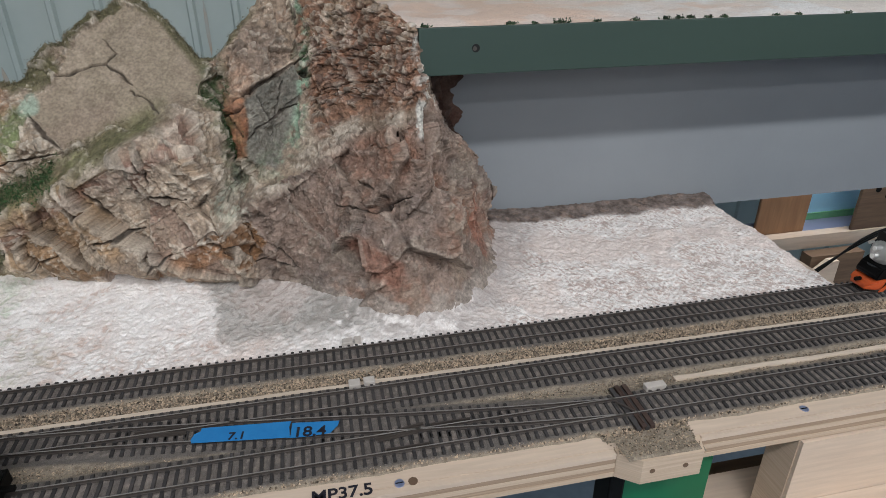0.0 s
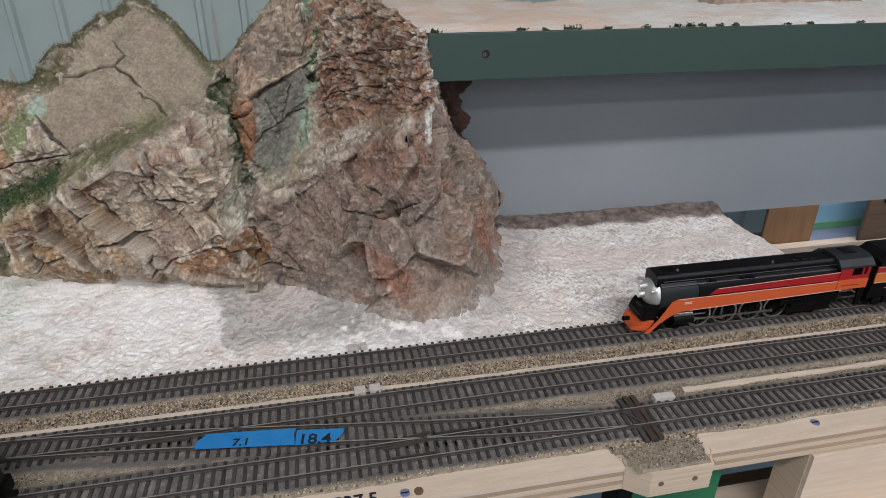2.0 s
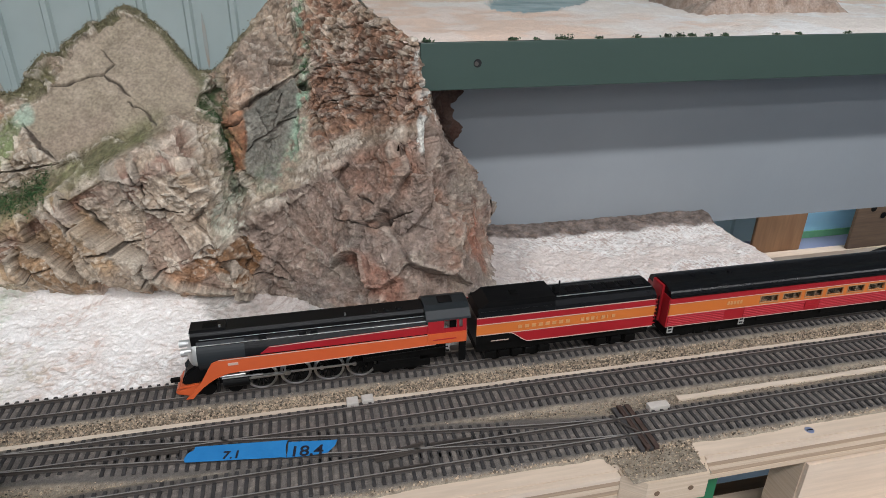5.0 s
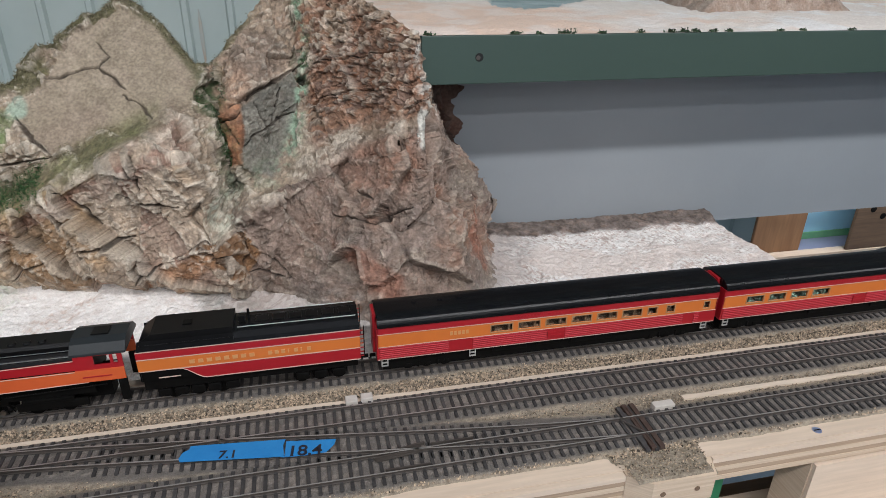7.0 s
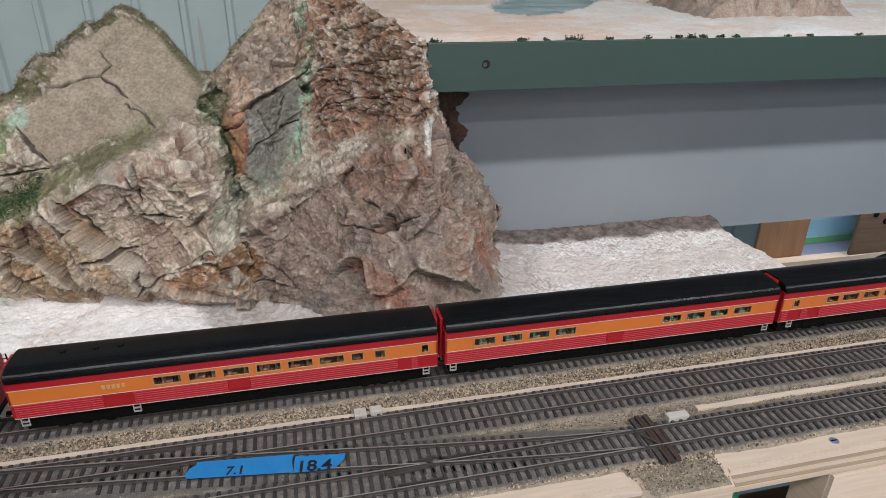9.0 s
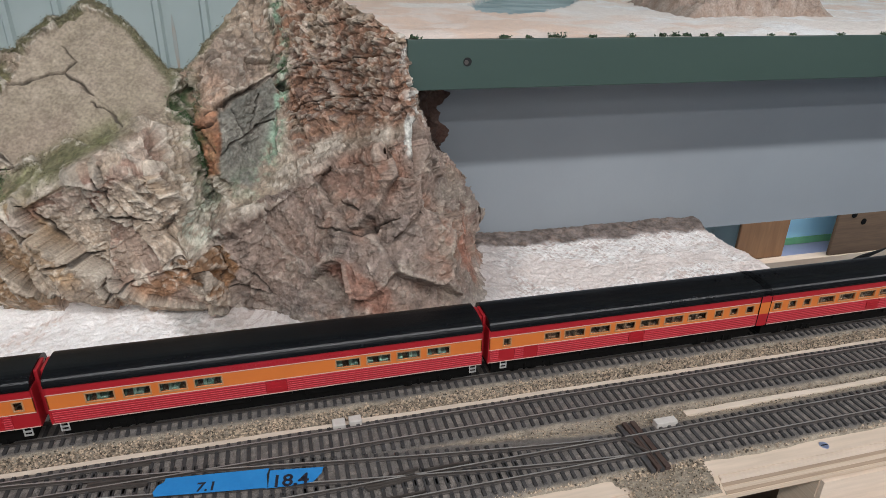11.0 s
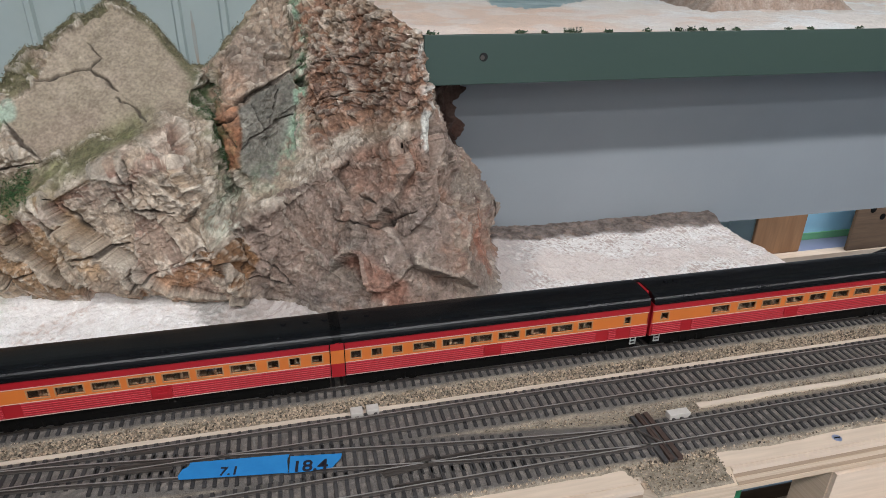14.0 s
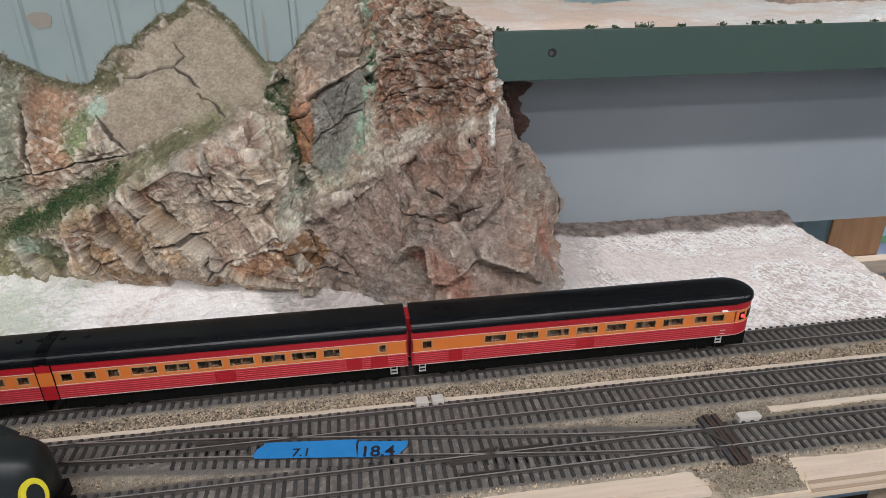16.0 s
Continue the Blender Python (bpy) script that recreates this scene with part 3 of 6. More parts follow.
    shelf = np.exp(-((ledge - 0.003) / 0.009) ** 2) * step(-0.13, -0.16, x)
    d = d * (1 - 0.85 * shelf) * (1 - 0.5 * np.exp(-((spur - 0.005) / 0.008) ** 2) * (1 - below)) * (0.2 + 0.8 * step(-0.004, 0.055, z)) * (1 - 0.5 * step(0.96, 1.0, vv))
    d = d + 0.005 * flare
    relief = d.reshape(nv, nu)
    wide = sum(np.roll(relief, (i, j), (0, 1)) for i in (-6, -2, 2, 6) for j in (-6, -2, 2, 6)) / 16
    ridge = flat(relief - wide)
    q = q + N.reshape(-1, 3) * d[:, None]
    # pigments
    n1, n2, n3, n4 = fbm(q * 16, 4, 101), fbm(q * 48, 4, 111), fbm(q * 130, 3, 121), fbm(q * 330, 3, 131)
    paint = np.array([0.33, 0.255, 0.2]) + np.zeros((len(q), 3))

    def tint(color, mask):
        nonlocal paint
        mask = np.clip(mask, 0, 1)
        paint = paint * (1 - mask[:, None]) + np.array(color) * mask[:, None]

    def blob(cx, cz, rx, rz, tilt=0.0):
        c, t = math.cos(tilt), math.sin(tilt)
        u, w = (x - cx) * c + (z - cz) * t, -(x - cx) * t + (z - cz) * c
        return step(1.3, 0.7, np.sqrt((u / rx) ** 2 + (w / rz) ** 2) + 0.6 * n2 + 0.35 * n1 + 0.3 * n3)
    tint((0.36, 0.2, 0.14), 0.95 * red)
    tint((0.3, 0.15, 0.1), 0.7 * red * step(0.0, 0.4, n1 + 0.5 * (id3[:, 2] - 0.5)))
    tint((0.2, 0.13, 0.11), 0.75 * red * step(0.55, 0.8, id3[:, 1] + 0.25 * n2) * step(0.235, 0.2, z))
    tint((0.47, 0.35, 0.265), 0.8 * red * step(0.1, 0.45, n2 + 0.6 * (id3[:, 0] - 0.5) + 0.3 * step(0.2, 0.24, z)))
    tint((0.29, 0.21, 0.18), 0.95 * butt)
    tint((0.185, 0.155, 0.15), 0.6 * butt * step(0.0, 0.35, -n1 + 0.3 * n2))
    tint((0.31, 0.16, 0.115), 0.8 * butt * step(0.0, 0.35, n1 + 0.5 * n2 + 0.12) * step(-0.08, -0.03, x))
    tint((0.36, 0.295, 0.25), 0.7 * butt * step(0.05, 0.4, n2 - 0.3 * n1 + 0.3 * (id4[:, 1] - 0.5)))
    tint((0.36, 0.292, 0.228), 0.95 * slab)
    tint((0.31, 0.235, 0.19), 0.65 * slab * step(0.0, 0.4, n1 + 0.4 * n2))
    tint((0.46, 0.37, 0.3), 0.5 * slab * step(0.1, 0.5, n2 + 0.4 * n3 + 0.5 * upper))
    tint((0.43, 0.335, 0.27), 0.95 * below)
    tint((0.29, 0.17, 0.14), 0.75 * below * step(0.5, 0.75, id1[:, 2] + 0.2 * n2))
    tint((0.37, 0.24, 0.145), 0.8 * below * step(0.0, 0.35, n1 + 0.9 * step(-0.22, -0.29, x) - 0.15))
    tint((0.26, 0.145, 0.12), 0.7 * below * step(0.0, 0.3, n2 + 0.8 * np.exp(-((ledge + 0.018) / 0.012) ** 2) - 0.35))
    tint((0.57, 0.48, 0.41), 0.7 * (below + 0.5 * rest) * step(0.5, 0.75, id2[:, 1] + 0.25 * n2))
    tint((0.36, 0.21, 0.14), 0.85 * west * blob(-0.338, 0.15, 0.03, 0.05, 0.2))
    tint((0.2, 0.25, 0.125), 0.9 * west * blob(-0.305, 0.135, 0.022, 0.028, 0.6))
    tint((0.24, 0.25, 0.19), 0.85 * step(-0.355, -0.37, x) * step(0.07, 0.1, z))
    tint((0.2, 0.19, 0.17), 0.95 * grey)
    tint((0.3, 0.28, 0.25), 0.6 * grey * step(0.0, 0.35, n2 + 0.5 * (id4[:, 2] - 0.5)))
    tint((0.37, 0.28, 0.22), 0.9 * tan)
    tint((0.5, 0.36, 0.29), 0.75 * tan * step(0.0, 0.4, n2 + n1))
    tint((0.24, 0.18, 0.15), 0.8 * tan * blob(-0.092, 0.196, 0.024, 0.02, 0.4))
    tint((0.31, 0.145, 0.085), 0.95 * orange)
    tint((0.25, 0.1, 0.06), 0.6 * orange * step(0.0, 0.3, n2))
    tint((0.5, 0.33, 0.25), 0.85 * blob(-0.119, 0.178, 0.016, 0.015))
    tint((0.29, 0.145, 0.07), 0.95 * foot)
    tint((0.18, 0.1, 0.06), 0.7 * foot * step(0.0, 0.3, n2))
    tint((0.34, 0.18, 0.105), 0.85 * sienna * step(-0.35, 0.1, n2))
    tint((0.33, 0.14, 0.1), 0.75 * blob(0.094, 0.04, 0.011, 0.034, 0.45))
    tint((0.28, 0.125, 0.09), 0.75 * blob(-0.008, 0.043, 0.03, 0.012, -0.6))
    tint((0.33, 0.2, 0.16), 0.7 * blob(-0.01, 0.115, 0.026, 0.008, -0.2))
    tint((0.17, 0.17, 0.085), 0.92 * np.exp(-((ledge - 0.005) / 0.009) ** 2) * step(-0.6, -0.1, n2) * step(-0.165, -0.2, x))
    tint((0.17, 0.17, 0.09), 0.85 * (1 - below) * step(0.02, 0.0, ledge) * step(-0.3, -0.33, x))
    tint((0.055, 0.1, 0.04), 0.95 * np.sqrt(gully) * step(-0.3, 0.05, n2 + 0.4 * n3) * step(0.09, 0.115, z))
    tint((0.36, 0.42, 0.33), 0.7 * step(-0.1, 0.3, n3 + n2) * gully * step(0.125, 0.09, z))
    streak = np.exp(-((x - np.interp(z, (0.1, 0.126, 0.147, 0.172, 0.186, 0.215, 0.243), (-0.09, -0.068, -0.061, -0.055, -0.055, -0.052, -0.053))) / 0.006) ** 2) * step(0.095, 0.115, z)
    tint((0.33, 0.47, 0.36), 0.95 * step(-0.35, 0.1, n3 + n2) * streak)
    tint((0.04, 0.12, 0.05), 0.9 * step(0.0, 0.25, n2 + 0.6 * n3) * streak * step(0.16, 0.19, z))
    tint((0.2, 0.22, 0.165), 0.8 * np.exp(-((spur - 0.014) / 0.008) ** 2) * step(-0.145, -0.13, x) * step(-0.05, -0.08, x) * step(-0.4, 0.1, n2 + n3))
    tint((0.5, 0.52, 0.45), 0.7 * blob(-0.128, 0.085, 0.012, 0.016, 0.3) * step(-0.1, 0.2, n3 + n4))
    tint((0.42, 0.5, 0.42), 0.9 * blob(-0.298, 0.163, 0.008, 0.011, -0.6) + 0.8 * blob(-0.372, 0.048, 0.014, 0.01))
    tint((0.08, 0.1, 0.05), 0.8 * blob(-0.345, 0.04, 0.024, 0.014, -0.6))
    moss = region(0.003, (-0.312, 0.178), (-0.235, 0.24), (-0.211, 0.26), (-0.216, 0.238), (-0.254, 0.215), (-0.278, 0.181), (-0.294, 0.17))
    tint((0.15, 0.14, 0.075), 0.9 * moss * step(-0.3, 0.1, n2))
    tint((0.14, 0.13, 0.075), 0.9 * step(0.955, 0.99, vv + 0.03 * n2) * step(-0.08, -0.11, x))
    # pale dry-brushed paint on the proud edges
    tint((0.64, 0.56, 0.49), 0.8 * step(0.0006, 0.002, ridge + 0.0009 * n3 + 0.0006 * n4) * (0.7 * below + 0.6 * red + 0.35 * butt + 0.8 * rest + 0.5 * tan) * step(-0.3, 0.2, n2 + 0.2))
    # pale paint along the spur, with its lit edge put into the colour
    crestline = np.exp(-((spur - 0.002 - 0.003 * n1) / 0.0042) ** 2) * step(-0.18, -0.14, x) * step(0.04, 0.0, x)
    tint((0.64, 0.55, 0.48), 0.8 * crestline * step(-0.15, 0.15, n2 + 0.7 * n3 + 0.6 * n4))
    tint((0.56, 0.46, 0.4), 0.65 * step(0.25, 0.45, n2 + 0.7 * n3 + 0.4 * n4) * red)
    tint((0.78, 0.74, 0.7), 0.95 * blob(0.041, 0.155, 0.004, 0.011) + 0.8 * step(-0.1, 0.2, n3) * step(0.036, 0.042, x) * step(0.15, 0.16, z) * step(0.1, 0.06, flat(P[..., 1]) - 0.09))
    tint((0.6, 0.5, 0.44), 0.6 * np.exp(-((ledge + 0.003) / 0.003) ** 2) * step(-0.15, -0.18, x) * step(-0.28, -0.26, x) * step(-0.3, 0.1, n3))
    tint((0.68, 0.63, 0.6), 0.85 * step(0.016, 0.002, z + 0.024 * n2 + 0.014 * n3) * step(-0.12, -0.16, x))
    tint((0.44, 0.38, 0.35), 0.8 * step(0.018, 0.002, z + 0.024 * n2 + 0.014 * n3) * step(-0.16, -0.12, x))
    # darkness of the fissures, cracks and pit is put into the colour
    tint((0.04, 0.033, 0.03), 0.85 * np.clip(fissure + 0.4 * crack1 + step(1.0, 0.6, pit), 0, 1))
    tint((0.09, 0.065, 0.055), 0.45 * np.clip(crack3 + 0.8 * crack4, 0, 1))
    tone = np.where(below + rest > 0.5, 0.5 * id2[:, 2] + 0.5 * id5[:, 1], 0.45 * id3[:, 2] + 0.55 * id5[:, 1])
    paint = paint * (1 + (1 - 0.7 * slab) * (tone - 0.5) * 0.75)[:, None] * (1 + (0.35 * n3 + 0.6 * n4) * (1 - 0.5 * slab - 0.35 * butt))[:, None]
    grey_of = paint.mean(1, keepdims=True)
    paint = grey_of + 1.1 * (paint - grey_of)
    paint = np.clip(paint * (0.87 - 0.1 * butt - 0.06 * red)[:, None] * np.array([0.965, 1.0, 0.965]), 0.02, 0.85)
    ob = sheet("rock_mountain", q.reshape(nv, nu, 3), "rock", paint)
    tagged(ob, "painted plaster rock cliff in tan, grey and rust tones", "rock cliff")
    # foam and turf: tiny flecks on the ledge, in the gully and along the crest
    rnd = np.random.RandomState(3)
    on_ledge = np.exp(-((ledge - 0.006) / 0.006) ** 2) * step(-0.27, -0.285, x) * step(-0.4, -0.37, x) * step(0.0, 0.2, n2 + 0.25)
    band = np.exp(-((ledge - 0.007) / 0.008) ** 2) * step(-0.18, -0.22, x) * step(-0.42, -0.38, x) * step(-0.2, 0.2, n2)
    in_gully = gully * step(-0.05, 0.2, n2) * step(0.19, 0.17, z) * step(0.1, 0.12, z) + 0.6 * streak * step(0.1, 0.3, n2) * step(0.16, 0.19, z)
    on_crest = (step(0.965, 0.985, vv) + 0.4 * moss) * step(-0.09, -0.12, x) * step(-0.55, -0.45, x)
    for name, mask, count, color, size, lift in (("foliage", on_ledge, 5200, "leaf", 0.0008, 0.0035), ("foliage", in_gully, 4200, "leaf", 0.0006, 0.001), ("dry_turf", on_crest, 12000, "turf", 0.0007, 0.0024), ("dry_turf", band, 7000, "turf", 0.0006, 0.0012)):
        w = mask / mask.sum()
        pick = rnd.choice(len(q), count, p=w)
        c = q[pick] + rnd.normal(0, 0.0009, (count, 3)) + np.array([0, -0.3, 0.8]) * (rnd.rand(count, 1) ** 2 * lift)
        a = rnd.normal(0, 1, (count, 3))
        a /= np.linalg.norm(a, axis=1, keepdims=True)
        b = np.cross(a, rnd.normal(0, 1, (count, 3)))
        b /= np.linalg.norm(b, axis=1, keepdims=True)
        k = size * (0.5 + rnd.rand(count, 1))
        pts = np.stack([c - a * k, c + b * k * 0.6, c + a * k, c - b * k * 0.6], 1).reshape(-1, 3)
        me = bpy.data.meshes.new(name)
        me.from_pydata(pts.tolist(), [], np.arange(count * 4).reshape(-1, 4).tolist())
        me.materials.append(M[color])
        tagged(new(name, me), {"leaf": "clumps of dark green foam foliage on the rock", "turf": "dry olive turf along the rock crest"}[color], "foliage", kind="stuff")


M["leaf"] = material("green_foam_foliage", (0.03, 0.085, 0.025), 0.8, color2=(0.06, 0.12, 0.04), scale=90, mix=0.7, island=0.5)
M["turf"] = material("dry_olive_turf", (0.15, 0.135, 0.075), 0.85, color2=(0.22, 0.19, 0.115), scale=120, mix=0.7, island=0.45)
mountain()


def side_wall():
    """The dark back of the mountain under the upper deck, with a ragged outer edge."""
    nu, nv = 90, 150
    U, V = np.meshgrid(np.linspace(0, 1, nu), np.linspace(0, 1, nv))
    z = -0.004 + 0.2 * V
    p = np.stack([0.02 + 0.085 * U, 0.19 + 0.03 * U, z], -1).reshape(-1, 3)
    edge = 0.016 * step(0.1, 0.0, p[:, 2]) + 0.03 * fbm(p * (30, 30, 55), 4, 3) + 0.008 * step(0.1, 0.3, fbm(p * 70, 3, 6))
    b, sec, ident, away = cells(p * (45, 45, 60), 3)
    p[:, 0] += edge * U.reshape(-1)
    p[:, 1] += 0.045 * U.reshape(-1) ** 3 - 0.012 * ident[:, 0] + 0.008 * fbm(p * 50, 4, 9)
    p[:, 1] = np.where(U.reshape(-1) > 0.97, 0.2415, np.minimum(p[:, 1], 0.2405))
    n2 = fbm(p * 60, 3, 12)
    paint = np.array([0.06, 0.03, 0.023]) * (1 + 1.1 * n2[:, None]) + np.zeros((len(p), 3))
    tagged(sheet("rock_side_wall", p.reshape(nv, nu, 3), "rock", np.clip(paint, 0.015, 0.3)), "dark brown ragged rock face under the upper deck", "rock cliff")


side_wall()


# ---- tracks ----
A_Y, B_Y, C_Y, GAUGE = 0.00825, -0.0445, -0.095, 0.0165
PITCH = 0.0064


def rail_bm(points):
    """A rail with foot, web and head along plan points, top at z = 0."""
    bm = bmesh.new()
    prof = [(-0.0009, -0.0024), (0.0009, -0.0024), (0.0009, -0.0021), (0.00025, -0.0018), (0.00025, -0.0008), (0.00048, -0.0006), (0.00048, 0.0), (-0.00048, 0.0), (-0.00048, -0.0006), (-0.00025, -0.0008), (-0.00025, -0.0018), (-0.0009, -0.0021)]
    rings = []
    for i, p in enumerate(points):
        a = Vector(points[max(i - 1, 0)])
        b = Vector(points[min(i + 1, len(points) - 1)])
        d = (b - a).normalized()
        side = Vector((-d.y, d.x))
        rings.append([bm.verts.new((p[0] + side.x * u, p[1] + side.y * u, w)) for u, w in prof])
    for r0, r1 in zip(rings, rings[1:]):
        for k in range(len(prof)):
            bm.faces.new((r0[k], r1[k], r1[(k + 1) % len(prof)], r0[(k + 1) % len(prof)]))
    bm.faces.new(rings[0])
    bm.faces.new(rings[-1][::-1])
    bmesh.ops.recalc_face_normals(bm, faces=bm.faces)
    return bm


def head_shine(ob):
    ob.data.materials.append(M["rail_head"])
    for f in ob.data.polygons:
        if f.normal.z > 0.9 and f.center.z > -0.0002:
            f.material_index = 1
    return ob


def tie_mesh(length):
    bm = bmesh.new()
    box(bm, -0.00115, 0.00115, -length / 2, length / 2, -0.0042, -0.0024, bevel=0.00025)
    for s in (-1, 1):
        box(bm, -0.001, 0.001, s * 0.00825 - 0.0019, s * 0.00825 + 0.0019, -0.00245, -0.0018)
    me = bpy.data.meshes.new("tie")
    bm.to_mesh(me)
    bm.free()
    me.materials.append(M["tie"])
    return me


TIE = tie_mesh(0.0297)


def lay_ties(track, x0, x1, y_at, mesh=None, angle=None):
    n = int((x1 - x0) / PITCH)
    rnd = random.Random(n)
    for i in range(n):
        x = x0 + i * PITCH
        t = new("tie", mesh or TIE)
        t.parent = track
        t.matrix_local = pose(x + rnd.uniform(-0.0002, 0.0002), y_at(x), 0, 0, 0, rnd.uniform(-1, 1) + (angle(x) if angle else 0))


def straight_track(y, x0, x1, label):
    track = thing("model_track", label, "railway track", group="parallel tracks")
    for s in (-1, 1):
        head_shine(part("rail", rail_bm([(x0, y + s * GAUGE / 2), (x1, y + s * GAUGE / 2)]), "rail", track, "tarnished nickel rail"))
    lay_ties(track, x0, x1, lambda x: y)
    return track


def tracks():
    straight_track(A_Y, -0.7, 1.2, "straight model track with dark ties against the plaster")
    straight_track(B_Y, -0.7, 1.2, "middle straight model track with dark ties")
    straight_track(C_Y, -0.7, 1.1, "front model track with dark ties beside the bare plywood")
    # crossover from the middle track down to the front track
    track = thing("crossover_track", "crossover track with switch points joining two tracks", "railway track", group="parallel tracks")

    def mid(x):
        t = min(max((x + 0.27) / 0.41, 0), 1)
        t = t * t * (3 - 2 * t) * 0.35 + t * 0.65
        return B_Y + (C_Y - B_Y) * t
    for s in (-1, 1):
        pts = [(-0.27 + 0.41 * i / 40, mid(-0.27 + 0.41 * i / 40) + s * GAUGE / 2) for i in range(41)]
        head_shine(part("rail", rail_bm(pts), "rail", track, "tarnished nickel rail"))
    lay_ties(track, -0.2, 0.07, mid)
    for x in (0.143, 0.1495):
        boxed("headblock_tie", "tie", (x - 0.0016, x + 0.0016, -0.117, -0.0735, -0.0045, -0.0018), track, "long dark tie carrying the switch points", 0.0003)


tracks()


M["bed"] = material("glued_ballast", (0.2, 0.16, 0.12), 0.9, vertex=True, color2=(0.09, 0.075, 0.06), scale=420, mix=0.5, fine=0.3, bump=0.0013, bump_scale=900)


def front_edge(x):
    """Where the ballast stops before the bare plywood."""
    p = np.stack([x, 0 * x, 0 * x], -1)
    base = -0.1145 - 0.001 * fbm(p * 90, 3, 7) - 0.0018 * fbm(p * 18, 2, 8)
    pad = step(0.114, 0.124, x) * step(0.1815, 0.1765, x)
    return base * (1 - pad) - 0.139 * pad


def ballast():
    nx, ny = 900, 150
    X, Y = np.meshgrid(np.linspace(-0.7, 1.15, nx), np.linspace(-0.1395, 0.0205, ny))
    pads = step(0.123, 0.1245, X) * step(0.1825, 0.181, X)
    Y = np.maximum(Y, -0.122 * (1 - pads) - 0.139 * pads)
    p = np.stack([X, Y, 0 * X], -1).reshape(-1, 3)
    x, y = p[:, 0], p[:, 1]
    near = np.min(np.abs(y[:, None] - np.array([A_Y, B_Y, C_Y])[None]), 1)
    cross = B_Y + (C_Y - B_Y) * np.clip((x + 0.27) / 0.41, 0, 1)
    near = np.where((x > -0.27) & (x < 0.14), np.minimum(near, np.abs(y - cross)), near)
    h = -0.0038 + 0.0005 * step(0.0125, 0.0105, near) - 0.0014 * step(0.0155, 0.022, near) + 0.0005 * fbm(p * 160, 3, 3) + 0.0004 * fbm(p * 500, 2, 5)
    out = step(-0.001, 0.0015, front_edge(x) - y)
    h = h * (1 - out) - 0.0085 * out
    p[:, 2] = h
    n1, n2 = fbm(p * 40, 4, 11), fbm(p * 300, 2, 13)
    paint = np.array([0.34, 0.285, 0.215]) + np.zeros((len(p), 3))

    def tint(color, mask):
        nonlocal paint
        paint = paint * (1 - mask[:, None]) + np.array(color) * mask[:, None]
    tint((0.13, 0.118, 0.112), 0.92 * step(0.0185, 0.0155, near + 0.003 * n1))
    tint((0.16, 0.14, 0.128), 0.8 * step(0.0125, 0.0105, near))
    tint((0.33, 0.28, 0.24), 0.6 * step(0.0125, 0.0105, near) * step(0.05, 0.3, n2))
    tint((0.42, 0.355, 0.27), 0.6 * step(0.0, 0.4, n1) * step(0.015, 0.02, near))
    tint((0.15, 0.12, 0.09), 0.6 * step(0.05, 0.3, n2) * step(0.014, 0.018, near))
    ob = sheet("ballast_bed", p.reshape(ny, nx, 3), "bed", paint)
    tagged(ob, "tan and grey glued ballast between the tracks", "ballast", kind="structure")
    # loose-looking stones
    rnd = np.random.RandomState(5)
    n = 120000
    sx, sy = rnd.uniform(-0.45, 0.75, n), rnd.uniform(-0.1375, -0.006, n)
    near = np.min(np.abs(sy[:, None] - np.array([A_Y, B_Y, C_Y])[None]), 1)
    cross = B_Y + (C_Y - B_Y) * np.clip((sx + 0.27) / 0.41, 0, 1)
    near = np.where((sx > -0.27) & (sx < 0.14), np.minimum(near, np.abs(sy - cross)), near)
    shoulder = (np.abs(sy + 0.0175) < 0.0055) | ((sy < -0.111) & (sy > -0.118)) | (rnd.rand(n) < 0.55)
    keep = (near > 0.0158) & (sy > front_edge(sx) + 0.0005) & shoulder & (np.abs(sy + 0.0265) > 0.0026)
    sx, sy = sx[keep], sy[keep]
    n = len(sx)
    unit = np.array([(1, 0, 0), (-1, 0, 0), (0, 1, 0), (0, -1, 0), (0, 0, 1), (0, 0, -1)], float)
    tri = np.array([(0, 2, 4), (2, 1, 4), (1, 3, 4), (3, 0, 4), (2, 0, 5), (1, 2, 5), (3, 1, 5), (0, 3, 5)])
    size = rnd.uniform(0.0005, 0.0012, (n, 1, 1))
    size = size * np.where((sy < -0.117) | (np.abs(sy + 0.07) < 0.012), 0.6, 1.0)[:, None, None]
    verts = unit[None] * size * rnd.uniform(0.65, 1.3, (n, 6, 1)) + rnd.normal(0, 0.00012, (n, 6, 3))
    turn = rnd.uniform(0, 6.28, n)
    c, t = np.cos(turn)[:, None], np.sin(turn)[:, None]
    vx, vy = verts[..., 0] * c - verts[..., 1] * t, verts[..., 0] * t + verts[..., 1] * c
    verts = np.stack([vx + sx[:, None], vy + sy[:, None], verts[..., 2] - 0.0048 + rnd.uniform(-0.0001, 0.0004, (n, 1))], -1)
    faces = (tri[None] + 6 * np.arange(n)[:, None, None]).reshape(-1, 3)
    me = bpy.data.meshes.new("ballast_stones")
    me.from_pydata(verts.reshape(-1, 3).tolist(), [], faces.tolist())
    me.materials.append(M["stone"])
    tagged(new("ballast_stones", me), "tan and brown ballast stones along the tracks", "gravel", kind="stuff")


ballast()


